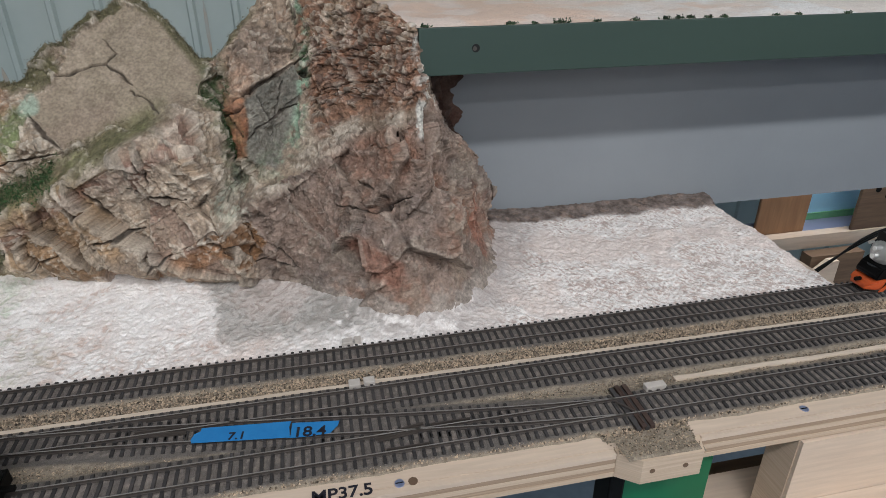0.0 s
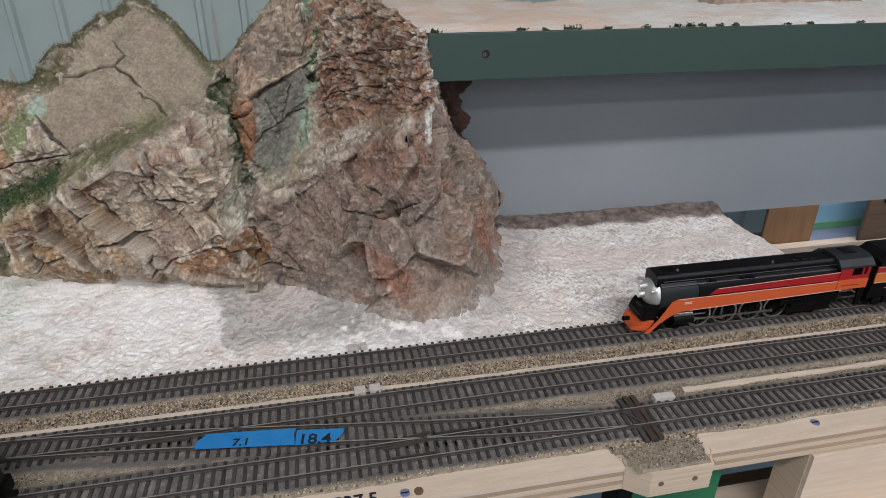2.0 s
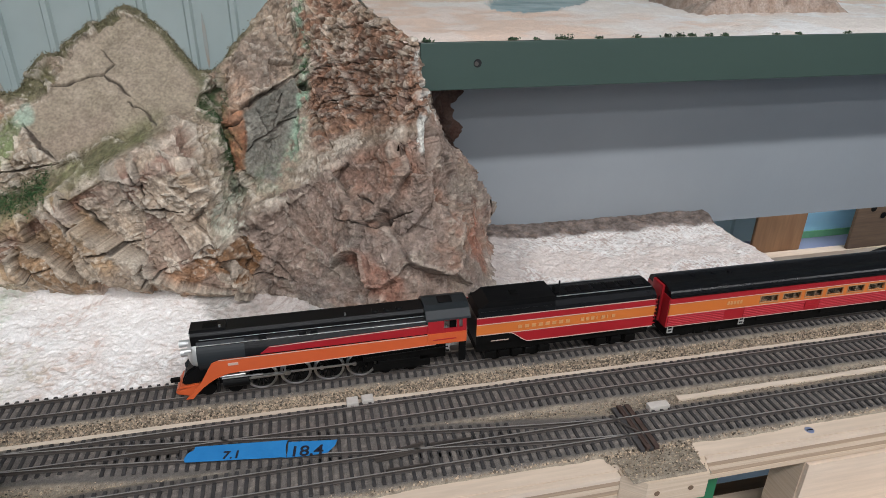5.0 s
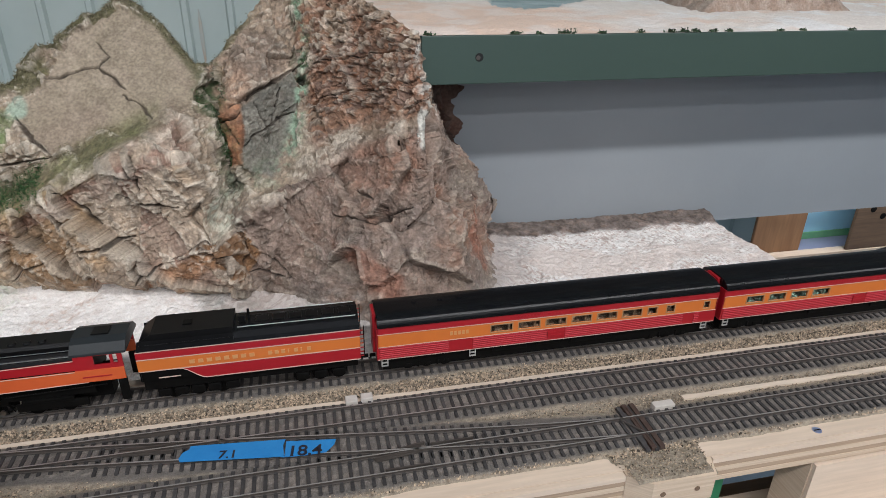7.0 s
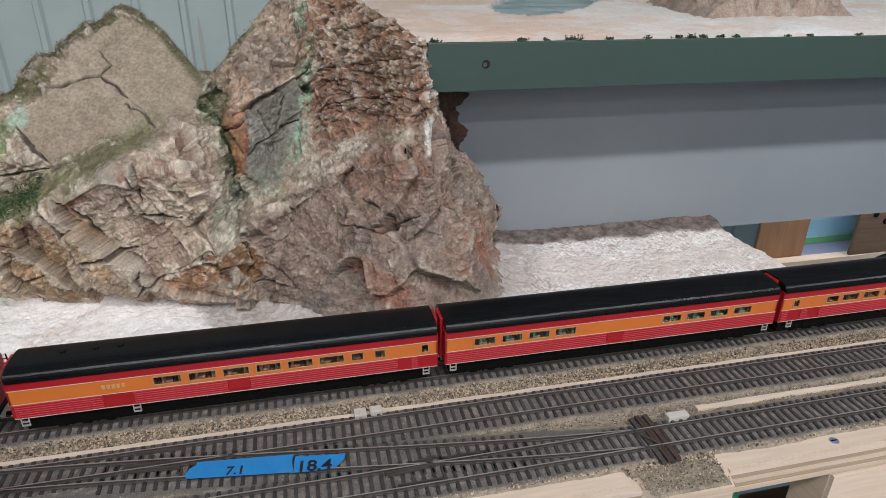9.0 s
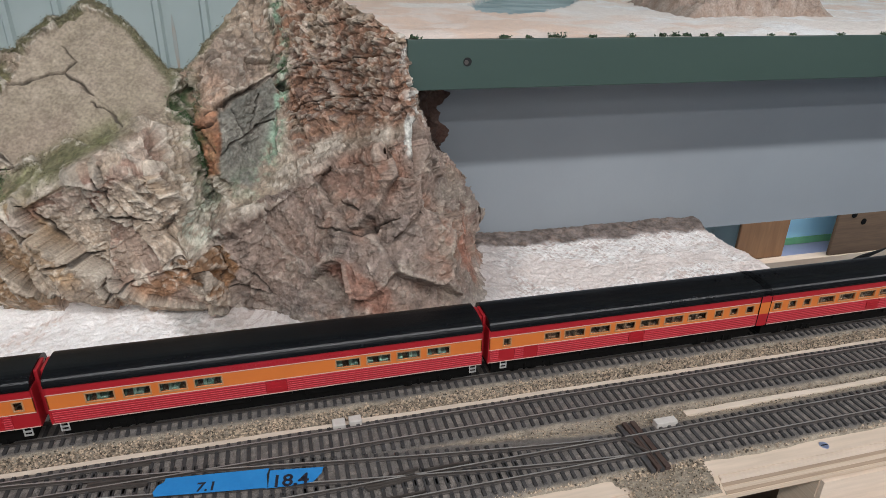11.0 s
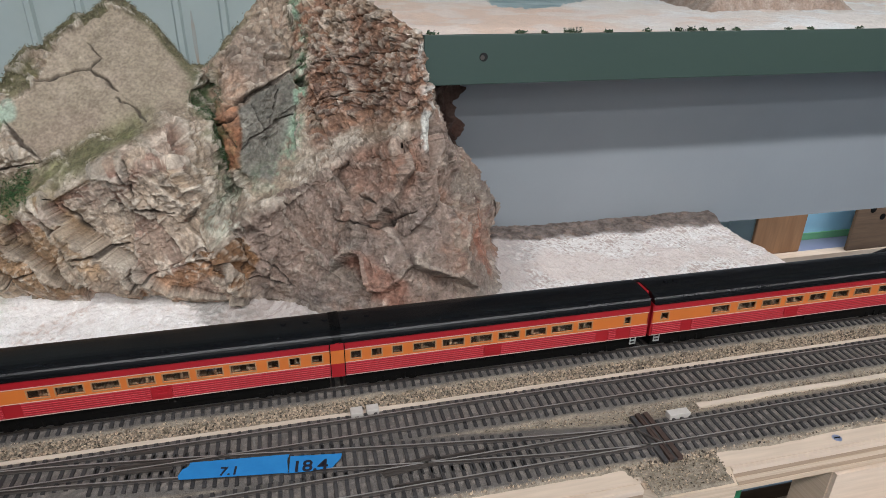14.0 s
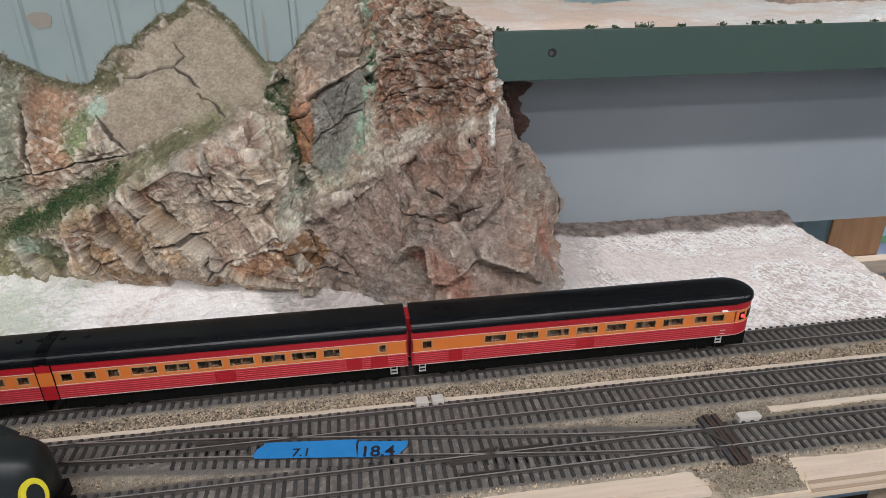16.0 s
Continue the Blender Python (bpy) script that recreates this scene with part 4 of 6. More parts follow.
def wood_strip(x0, x1, y0, y1, seed):
    """A bare strip of wood with uneven edges where ballast laps over it."""
    n = 160
    xs = np.linspace(x0, x1, n)
    p = np.stack([xs, 0 * xs, 0 * xs], -1)
    lo, hi = y0 + 0.0009 * fbm(p * 70, 3, seed), y1 + 0.0009 * fbm(p * 70, 3, seed + 5)
    bm = bmesh.new()
    extrude(bm, [(float(a), float(b)) for a, b in zip(xs, lo)] + [(float(a), float(b)) for a, b in zip(xs[::-1], hi[::-1])], 2, -0.0075, -0.0036)
    tagged(part("wood_strip", bm, "strip"), "bare wood strip showing between two tracks", "wood strip", kind="structure")


wood_strip(-0.7, 1.15, -0.0283, -0.0247, 30)
wood_strip(0.196, 1.15, -0.0735, -0.0692, 40)


# ---- the train ----
M.update({
    "black_paint": material("satin_black_paint", (0.004, 0.004, 0.0045), 0.28, color2=(0.007, 0.007, 0.007), scale=60, mix=0.6, spec=0.15),
    "roof_black": material("semi_gloss_black_roof", (0.004, 0.0045, 0.0055), 0.26, color2=(0.008, 0.008, 0.0085), scale=35, mix=0.6, spec=0.17),
    "frame_black": material("flat_black_running_gear", (0.003, 0.003, 0.003), 0.5, color2=(0.006, 0.0055, 0.005), scale=120, mix=0.5, spec=0.1),
    "grey_cab": material("graphite_grey_paint", (0.015, 0.018, 0.02), 0.4, color2=(0.022, 0.025, 0.027), scale=60, mix=0.6, spec=0.25),
    "orange": material("orange_paint", (0.56, 0.15, 0.028), 0.4, color2=(0.49, 0.125, 0.025), scale=30, mix=0.6),
    "loco_orange": material("deep_orange_paint", (0.56, 0.1, 0.028), 0.4, color2=(0.5, 0.085, 0.025), scale=30, mix=0.6),
    "red": material("crimson_paint", (0.33, 0.011, 0.017), 0.36, color2=(0.28, 0.009, 0.014), scale=30, mix=0.6),
    "flute_red": material("fluted_red_siding", (0.36, 0.016, 0.025), 0.5, color2=(0.31, 0.014, 0.022), scale=40, mix=0.6, spec=0.3),
    "silver": material("silver_paint", (0.62, 0.62, 0.6), 0.35, metal=0.6, color2=(0.5, 0.5, 0.49), scale=80, mix=0.5),
    "line": material("aluminium_stripe", (0.52, 0.38, 0.32), 0.4, color2=(0.46, 0.3, 0.25), scale=60, mix=0.5),
    "gold": material("pale_gold_lettering", (0.54, 0.27, 0.11), 0.5, color2=(0.5, 0.22, 0.08), scale=80, mix=0.5),
    "steel": material("bright_steel", (0.55, 0.54, 0.52), 0.3, metal=1.0, color2=(0.35, 0.34, 0.33), scale=120, mix=0.6),
    "seat": material("brown_seating", (0.16, 0.07, 0.035), 0.7, color2=(0.3, 0.19, 0.11), scale=180, mix=0.8, rand=0.4),
    "curtain": material("green_table_lamp_cloth", (0.1, 0.2, 0.14), 0.7, color2=(0.25, 0.3, 0.25), scale=150, mix=0.7),
    "frame_trim": material("window_frame_trim", (0.36, 0.2, 0.1), 0.4, color2=(0.3, 0.16, 0.08), scale=80, mix=0.5),
    "lamp_lens": material("clear_lamp_lens", (0.9, 0.9, 0.85), 0.15, color2=(0.8, 0.8, 0.78), scale=80, mix=0.5, spec=0.8),
    "red_lens": material("glowing_red_marker", (0.9, 0.02, 0.03), 0.2, emit=1.6),
})
glass = bpy.data.materials.new("window_glass")
glass.use_nodes = True
g = glass.node_tree.nodes["Principled BSDF"]
g.inputs["Base Color"].default_value = (0.6, 0.64, 0.64, 1)
g.inputs["Roughness"].default_value = 0.04
g.inputs["Transmission Weight"].default_value = 1.0
g.inputs["IOR"].default_value = 1.45
M["glass"] = glass

HALF, BOT, BELT, SILL, EAVE, TOPR = 0.0172, 0.0158, 0.0268, 0.0375, 0.0437, 0.0512


def roof_profile(half, eave, top, n=16):
    pts = []
    for i in range(n + 1):
        a = math.pi * i / n
        c, s = math.cos(a), math.sin(a)
        pts.append((half * math.copysign(abs(c) ** 0.62, c), eave + (top - eave) * abs(s) ** 0.72))
    return pts


def strip_with_holes(bm, x0, x1, z0, z1, y, thick, holes):
    """A flat band in the x-z plane with rectangular holes, of some thickness towards +y."""
    xs = sorted({x0, x1, *[h[0] for h in holes], *[h[1] for h in holes]})
    zs = sorted({z0, z1, *[h[2] for h in holes], *[h[3] for h in holes]})
    solid = {}
    for i in range(len(xs) - 1):
        for j in range(len(zs) - 1):
            cx, cz = (xs[i] + xs[i + 1]) / 2, (zs[j] + zs[j + 1]) / 2
            solid[i, j] = not any(h[0] < cx < h[1] and h[2] < cz < h[3] for h in holes)
    def quad(*pts):
        bm.faces.new([bm.verts.new(p) for p in pts])
    for (i, j), s in solid.items():
        if not s:
            continue
        a, b, c, d = xs[i], xs[i + 1], zs[j], zs[j + 1]
        quad((a, y, c), (b, y, c), (b, y, d), (a, y, d))
        if not solid.get((i - 1, j)):
            quad((a, y, c), (a, y, d), (a, y + thick, d), (a, y + thick, c))
        if not solid.get((i + 1, j)):
            quad((b, y, c), (b, y + thick, c), (b, y + thick, d), (b, y, d))
        if not solid.get((i, j - 1)):
            quad((a, y, c), (a, y + thick, c), (b, y + thick, c), (b, y, c))
        if not solid.get((i, j + 1)):
            quad((a, y, d), (b, y, d), (b, y + thick, d), (a, y + thick, d))
    bmesh.ops.remove_doubles(bm, verts=bm.verts, dist=1e-6)
    bmesh.ops.recalc_face_normals(bm, faces=bm.faces)
    return bm


def flutes(bm, x0, x1, z0, z1, y, n=6):
    pts = []
    h = (z1 - z0) / n
    for i in range(n):
        z = z0 + i * h
        pts += [(y - 0.0001, z + 0.08 * h), (y - 0.00045, z + 0.3 * h), (y - 0.00045, z + 0.75 * h), (y - 0.0001, z + 0.95 * h)]
    pts += [(y + 0.0006, z1), (y + 0.0006, z0)]
    return extrude(bm, pts, 0, x0, x1)


def wheelset(parent, x, r=0.0053):
    bm = bmesh.new()
    for s in (-1, 1):
        cyl(bm, (0, s * 0.0072, 0), (0, s * 0.0095, 0), r, n=24)
        cyl(bm, (0, s * 0.0066, 0), (0, s * 0.0073, 0), r + 0.0007, n=24)
    cyl(bm, (0, -0.0075, 0), (0, 0.0075, 0), 0.0011, n=8)
    ob = part("wheelset", bm, "frame_black", parent)
    ob.matrix_local = pose(x, 0, r)
    return ob


def six_wheel_truck(car, x):
    bm = bmesh.new()
    for s in (-1, 1):
        box(bm, x - 0.019, x + 0.019, s * 0.0118 - 0.0008, s * 0.0118 + 0.0008, 0.0045, 0.0085, bevel=0.0004)
        for k in (-0.0145, 0, 0.0145):
            box(bm, x + k - 0.0018, x + k + 0.0018, s * 0.0132 - 0.0008, s * 0.0132 + 0.0008, 0.0035, 0.0078, bevel=0.0004)
        for k in (-0.0075, 0.0075):
            cyl(bm, (x + k, s * 0.0132, 0.004), (x + k, s * 0.0132, 0.009), 0.0011, n=8)
    box(bm, x - 0.003, x + 0.003, -0.0118, 0.0118, 0.006, 0.012)
    part("truck_frame", bm, "frame_black", car, "black six-wheel truck frame")
    return [wheelset(car, x + k) for k in (-0.0145, 0, 0.0145)]


def stirrup(car, x):
    for s in (-1, 1):
        bm = bmesh.new()
        y = s * 0.0166
        for dx in (-0.0022, 0.0022):
            box(bm, x + dx - 0.00035, x + dx + 0.00035, y - 0.0003, y + 0.0003, BOT - 0.0062, BOT)
        for dz in (0.0058, 0.003):
            box(bm, x - 0.0025, x + 0.0025, y - 0.0005, y + 0.0005, BOT - dz - 0.0004, BOT - dz + 0.0004)
        part("step", bm, "silver", car, "white metal step")


def side_lines(car, x0, x1):
    for z in (BELT, SILL, BOT + 0.0003):
        for s in (-1, 1):
            y = s * (HALF + 0.0002)
            boxed("stripe", "line", (x0, x1, y - 0.0002, y + 0.0002, z - 0.0002, z + 0.0002), car)


def coach(name, label, length, windows, plain=(), badge=None, interior="seat", domes=(), vents=(), round_end=False, step_x=None, open_left=True, open_right=True, name_bars=None, text_x=None):
    """A streamlined passenger car. x runs from its front end to its rear, z from the rail top."""
    car = thing(name, label, "train car", group="train on the back track")
    wheels = []
    end = length - (0.02 if round_end else 0)
    # roof
    bm = bmesh.new()
    prof = roof_profile(HALF + 0.0003, EAVE, TOPR)
    if round_end:
        rings, n = [], 12
        stations = [(0.0, 1.0), (end, 1.0)] + [(end + 0.0205 * math.sin(i / n * math.pi / 2), max(math.cos(i / n * math.pi / 2), 0.02)) for i in range(1, n + 1)]
        for x, k in stations:
            kz = max(k, 0.0) ** 0.6
            rings.append([bm.verts.new((x, u * k ** 0.9, EAVE + (w - EAVE) * kz)) for u, w in prof])
        for r0, r1 in zip(rings, rings[1:]):
            for i in range(len(prof)):
                bm.faces.new((r0[i], r1[i], r1[(i + 1) % len(prof)], r0[(i + 1) % len(prof)]))
        bm.faces.new(rings[0])
        bm.faces.new(rings[-1][::-1])
        bmesh.ops.recalc_face_normals(bm, faces=bm.faces)
    else:
        extrude(bm, prof, 0, 0.0, length)
    part("roof", bm, "roof_black", car, "glossy black rounded roof", smooth=False)
    for s in (-1, 1):
        boxed("gutter", "black_paint", (0.0005, end - 0.0005, s * (HALF + 0.0006) - 0.0003, s * (HALF + 0.0006) + 0.0003, EAVE - 0.0004, EAVE + 0.0005), car)
    # sides: letter board, window band with openings, fluted siding
    for s in (-1, 1):
        holes = [(a, b, BELT + 0.0023, SILL - 0.0021) for a, b in windows if b < end]
        bm = strip_with_holes(bmesh.new(), 0.0, end, BELT, SILL, -HALF, 0.0012, holes)
        if s > 0:
            bmesh.ops.transform(bm, matrix=Matrix.Diagonal((1, -1, 1, 1)), verts=bm.verts)
            bmesh.ops.reverse_faces(bm, faces=bm.faces)
        part("window_band", bm, "orange", car, "orange window band")
        boxed("letter_board", "red", (0.0, end, s * (HALF - 0.0005) - 0.0005, s * (HALF - 0.0005) + 0.0005, SILL, EAVE), car, "crimson band under the roof")
        boxed("lower_side", "red", (0.0, end, s * (HALF - 0.0007) - 0.0005, s * (HALF - 0.0007) + 0.0005, BOT, BELT), car, "crimson lower side")
        cuts = sorted(list(plain) + ([badge] if badge else []))
        x = 0.0012
        for a, b in cuts + [(end, end)]:
            if a - x > 0.002:
                bm = flutes(bmesh.new(), x, a, BOT + 0.0006, BELT - 0.0004, -HALF)
                if s > 0:
                    bmesh.ops.transform(bm, matrix=Matrix.Diagonal((1, -1, 1, 1)), verts=bm.verts)
                    bmesh.ops.reverse_faces(bm, faces=bm.faces)
                part("fluted_siding", bm, "flute_red", car, "fluted red siding")
            x = b
        if badge:
            boxed("badge", "red", (badge[0] + 0.0005, badge[1] - 0.0005, s * (HALF + 0.0003) - 0.0003, s * (HALF + 0.0003) + 0.0003, BOT + 0.0028, BELT - 0.0022), car, "small red name plate")
            for k in range(2):
                boxed("lettering_bar", "flute_red", (badge[0] + 0.003, badge[1] - 0.0035 - 0.002 * k, s * (HALF + 0.0007) - 0.0001, s * (HALF + 0.0007) + 0.0001, BOT + 0.0047 + 0.0024 * k, BOT + 0.0055 + 0.0024 * k), car)
        for a, b in windows:
            if b >= end:
                continue
            pane = boxed("window", "glass", (a, b, s * (HALF - 0.001) - 0.0001, s * (HALF - 0.001) + 0.0001, BELT + 0.0023, SILL - 0.0021), car, "clear glazed window")
            pane.visible_shadow = False
            bm = strip_with_holes(bmesh.new(), a - 0.0006, b + 0.0006, BELT + 0.0018, SILL - 0.0016, -HALF - 0.0003, 0.0004, [(a + 0.0002, b - 0.0002, BELT + 0.0025, SILL - 0.0023)])
            if s > 0:
                bmesh.ops.transform(bm, matrix=Matrix.Diagonal((1, -1, 1, 1)), verts=bm.verts)
                bmesh.ops.reverse_faces(bm, faces=bm.faces)
            part("frame", bm, "frame_trim", pane, "thin metal window frame")
        if text_x:
            rnd = random.Random(7)
            x = text_x[0]
            while x < text_x[1]:
                wdt = rnd.uniform(0.0013, 0.002)
                if rnd.random() > 0.08:
                    boxed("lettering_bar", "flute_red", (x, x + wdt, s * (HALF + 0.0002) - 0.0001, s * (HALF + 0.0002) + 0.0001, SILL + 0.0022, SILL + 0.0038), car)
                x += wdt + 0.0012
        if name_bars:
            for k in range(5):
                x = name_bars[0] + (name_bars[1] - name_bars[0]) * k / 5
                boxed("lettering_bar", "gold", (x, x + 0.0021, s * (HALF + 0.0002) - 0.0001, s * (HALF + 0.0002) + 0.0001, BELT + 0.004, SILL - 0.0035), car)
    # interior: floor, dark core and seats or tables
    boxed("interior_floor", "seat", (0.002, end, -HALF + 0.002, HALF - 0.002, BOT + 0.001, BELT - 0.0005), car, "brown interior")
    boxed("bulkhead", "seat", (0.002, end - 0.002, 0.0005, 0.0015, BELT, SILL), car, "brown centre partition")
    x = 0.016
    while x < end - 0.012:
        boxed("seat_back", interior, (x, x + 0.0022, -0.0135, -0.003, BELT - 0.0004, BELT + 0.0062), car, bevel=0.0005)
        boxed("seat_cushion", interior, (x + 0.0022, x + 0.0062, -0.0135, -0.003, BELT - 0.0004, BELT + 0.0022), car, bevel=0.0005)
        x += 0.0105
    # ends with diaphragm
    for x, is_open in ((0.0, open_left), (end, open_right and not round_end)):
        d = -1 if x == 0 else 1
        boxed("end_wall", "red", (x - 0.0006, x + 0.0006, -HALF, HALF, BOT, EAVE), car, "dark red end wall")
        if is_open:
            boxed("diaphragm", "red", (x, x + d * 0.0024, -0.0075, 0.0075, BOT + 0.001, TOPR - 0.001), car, "red end diaphragm", 0.0006)
            bm = bmesh.new()
            box(bm, x, x + d * 0.0045, -0.0012, 0.0012, 0.0085, 0.0105, bevel=0.0004)
            part("coupler", bm, "frame_black", car)
    if round_end:
        bm = bmesh.new()
        n = 14
        arc = [(end + 0.02 * math.sin(math.pi * i / n), -HALF * math.cos(math.pi * i / n)) for i in range(n + 1)]
        outline = [(end - 0.0002, -HALF)] + arc + [(end - 0.0002, HALF)]
        for z0, z1, mat, nm in ((BOT, BELT, "flute_red", "end_skirt"), (BELT, SILL, "orange", "end_window_band"), (SILL, EAVE, "red", "end_letter_board")):
            b2 = bmesh.new()
            extrude(b2, arc, 2, z0, z1)
            part(nm, b2, mat, car, "rounded rear end")
        bm.free()
        for z in (BELT, SILL, BOT + 0.0003):
            b2 = bmesh.new()
            extrude(b2, [(x + 0.0003 * (x - end) / 0.02, y * 1.012) for x, y in arc], 2, z - 0.0002, z + 0.0002)
            part("stripe", b2, "line", car)
        for i0, i1 in ((0.8, 1.8), (2.6, 3.8), (4.6, 6.2)):
            b2 = bmesh.new()
            pts = [(end + 0.0204 * math.sin(math.pi * t / n), -(HALF + 0.0004) * math.cos(math.pi * t / n)) for t in np.linspace(i0, i1, 5)]
            inner = [(x - 0.0006, y * 0.95) for x, y in pts[::-1]]
            extrude(b2, pts + inner, 2, BELT + 0.0023, SILL - 0.0021)
            part("end_window", b2, "roof_black", car, "dark curved rear window")
        b2 = bmesh.new()
        bmesh.ops.create_uvsphere(b2, u_segments=12, v_segments=8, radius=0.0017, matrix=Matrix.Translation((end + 0.006, -HALF + 0.0002, BELT + 0.0055)))
        part("marker_lamp", b2, "red_lens", car, "glowing red marker lamp")
        boxed("marker_bracket", "lamp_lens", (end - 0.012, end - 0.0075, -HALF - 0.0012, -HALF + 0.0002, SILL + 0.0002, SILL + 0.0014), car, "small white marker bracket", 0.0003)
        for k in (0.0026, 0.0054):
            boxed("rung", "line", (end - 0.0105, end - 0.0065, -HALF - 0.0009, -HALF - 0.0003, BOT + k, BOT + k + 0.0004), car, "pale metal grab iron")
    side_lines(car, 0.0, end)
    # underframe, its black box carried low to stand in for shade too
    boxed("underframe", "frame_black", (0.004, length - 0.006, -0.0135, 0.0135, 0.0045, BOT + 0.0004), car, "black underframe, deepened to take in the shade below it")
    for a, b, dz in ((0.32, 0.42, 0.006), (0.45, 0.52, 0.005), (0.55, 0.68, 0.0065)):
        boxed("equipment_box", "frame_black", (a * length, b * length, -0.0148, 0.0148, BOT - dz, BOT - 0.001), car, "", 0.0006)
    for x in vents:
        for s in (-1, 1):
            boxed("roof_vent", "roof_black", (x, x + 0.0075, s * 0.0135 - 0.0011, s * 0.0135 + 0.0011, EAVE + 0.0025, EAVE + 0.0042), car, "small black roof vent", 0.0005)
    for x in domes:
        bm = bmesh.new()
        cyl(bm, (x, 0.002, TOPR - 0.0006), (x, 0.002, TOPR + 0.0009), 0.0022, 0.0018, n=14)
        part("roof_ventilator", bm, "roof_black", car, "round black roof ventilator")
    for x in ((0.006, length - 0.006) if step_x is None else step_x):
        stirrup(car, x)
    for x in (0.038, length - 0.038):
        wheels += six_wheel_truck(car, x)
    return car, wheels


def locomotive():
    """A streamlined steam engine, x from the pilot to the cab."""
    e = thing("steam_locomotive", "black streamlined steam engine with orange and red side skirts", "locomotive", group="train on the back track")
    # boiler with rounded shroud
    bm = bmesh.new()
    cyl(bm, (0.052, 0, 0.0335), (0.19, 0, 0.0335), 0.0158, n=48)
    part("boiler", bm, "black_paint", e, "black boiler jacket", smooth=False)
    bm = bmesh.new()
    cyl(bm, (0.0195, 0, 0.0335), (0.053, 0, 0.0335), 0.0155, n=48)
    part("smokebox", bm, "grey_cab", e, "graphite grey smokebox")
    bm = bmesh.new()
    prev = None
    for k in range(9):
        a = k / 8 * math.pi / 2
        r, x = 0.0128 * math.cos(a) + 0.0006, 0.0195 - 0.0085 * math.sin(a)
        ring = [bm.verts.new((x, r * math.cos(t * math.pi / 16), 0.0335 + r * math.sin(t * math.pi / 16))) for t in range(32)]
        if prev:
            for i in range(32):
                bm.faces.new((prev[i], prev[(i + 1) % 32], ring[(i + 1) % 32], ring[i]))
        prev = ring
    bm.faces.new(prev)
    bmesh.ops.recalc_face_normals(bm, faces=bm.faces)
    front = part("smokebox_front", bm, "silver", e, "silver domed smokebox front", smooth=True)
    for z, r in ((0.0402, 0.0026), (0.0325, 0.0029)):
        bm = bmesh.new()
        cyl(bm, (0.0065, 0, z), (0.014, 0, z), r, n=20)
        lamp = part("headlight", bm, "silver", e, "silver headlight housing")
        bm = bmesh.new()
        cyl(bm, (0.0061, 0, z), (0.0066, 0, z), r * 0.8, n=20)
        part("lens", bm, "lamp_lens", lamp, "bright headlight lens")
    for s in (-1, 1):
        bm = bmesh.new()
        cyl(bm, (0.011, s * 0.011, 0.0405), (0.016, s * 0.011, 0.0405), 0.0014, n=12)
        part("marker_light", bm, "silver", e, "small silver marker light")
    # casing along the top
    bm = bmesh.new()
    extrude(bm, [(-0.0095, 0.043), (-0.0095, 0.0505), (-0.0075, 0.0525), (0.0075, 0.0525), (0.0095, 0.0505), (0.0095, 0.043)], 0, 0.016, 0.186)
    part("skyline_casing", bm, "black_paint", e, "long black casing on top of the boiler")
    bm = bmesh.new()
    extrude(bm, [(-0.0078, 0.0524), (-0.006, 0.0536), (0.006, 0.0536), (0.0078, 0.0524)], 0, 0.0155, 0.04)
    part("stack_shroud", bm, "black_paint", e)
    boxed("stack_opening", "frame_black", (0.024, 0.034, -0.003, 0.003, 0.0534, 0.0542), e, "", 0.0004)
    bm = bmesh.new()
    cyl(bm, (0.036, -0.004, 0.0535), (0.036, -0.004, 0.0552), 0.0011, 0.0008, n=10)
    part("whistle", bm, "steel", e, "small bright whistle")
    bm = bmesh.new()
    cyl(bm, (0.124, -0.0045, 0.0525), (0.124, -0.0045, 0.0545), 0.0009, 0.0005, n=10)
    part("safety_valve", bm, "steel", e, "small bright safety valve")
    for x in (0.146, 0.155, 0.164):
        bm = bmesh.new()
        cyl(bm, (x, -0.003, 0.0524), (x, -0.003, 0.0537), 0.0028, 0.0022, n=16)
        part("turret_cover", bm, "black_paint", e)
    for s in (-1, 1):
        y = s * 0.0148
        bm = bmesh.new()
        cyl(bm, (0.02, s * 0.0128, 0.0445), (0.183, s * 0.0128, 0.0445), 0.0004, n=8)
        part("handrail", bm, "steel", e, "long steel handrail")
        bm = bmesh.new()
        cyl(bm, (0.022, s * 0.0104, 0.0478), (0.183, s * 0.0104, 0.0478), 0.00028, n=8)
        part("conduit", bm, "steel", e, "thin pipe along the casing")
        for x in (0.09, 0.098, 0.062):
            bm = bmesh.new()
            box(bm, x, x + 0.0055, s * 0.0128 - 0.0011, s * 0.0128 + 0.0011, 0.0452, 0.0472, bevel=0.0004)
            part("boiler_check", bm, "black_paint", e)
        # skirt: sweeps up from the pilot
        out = [(0.0075, 0.0035), (0.0125, 0.0035)]
        out += [(0.0125 + 0.0335 * t, 0.0035 + 0.0185 * (1 - (1 - t) ** 2.2)) for t in np.linspace(0.1, 1, 10)]
        out += [(0.19, 0.0255), (0.19, 0.0345), (0.034, 0.0335), (0.0285, 0.0315), (0.0195, 0.0165), (0.013, 0.009)]
        b2 = bmesh.new()
        extrude(b2, out, 1, min(s * 0.0158, s * 0.0166), max(s * 0.0158, s * 0.0166))
        part("skirt", b2, "loco_orange", e, "orange side skirt sweeping to the pilot")
        for z, xa, zz in ((0.0344, 0.033, 0.0334), (0.0255, 0.046, 0.0221)):
            b2 = bmesh.new()
            cyl(b2, (xa, s * 0.0167, zz), (0.19, s * 0.0167, z), 0.0003, n=6)
            part("stripe", b2, "line", e)
        b2 = bmesh.new()
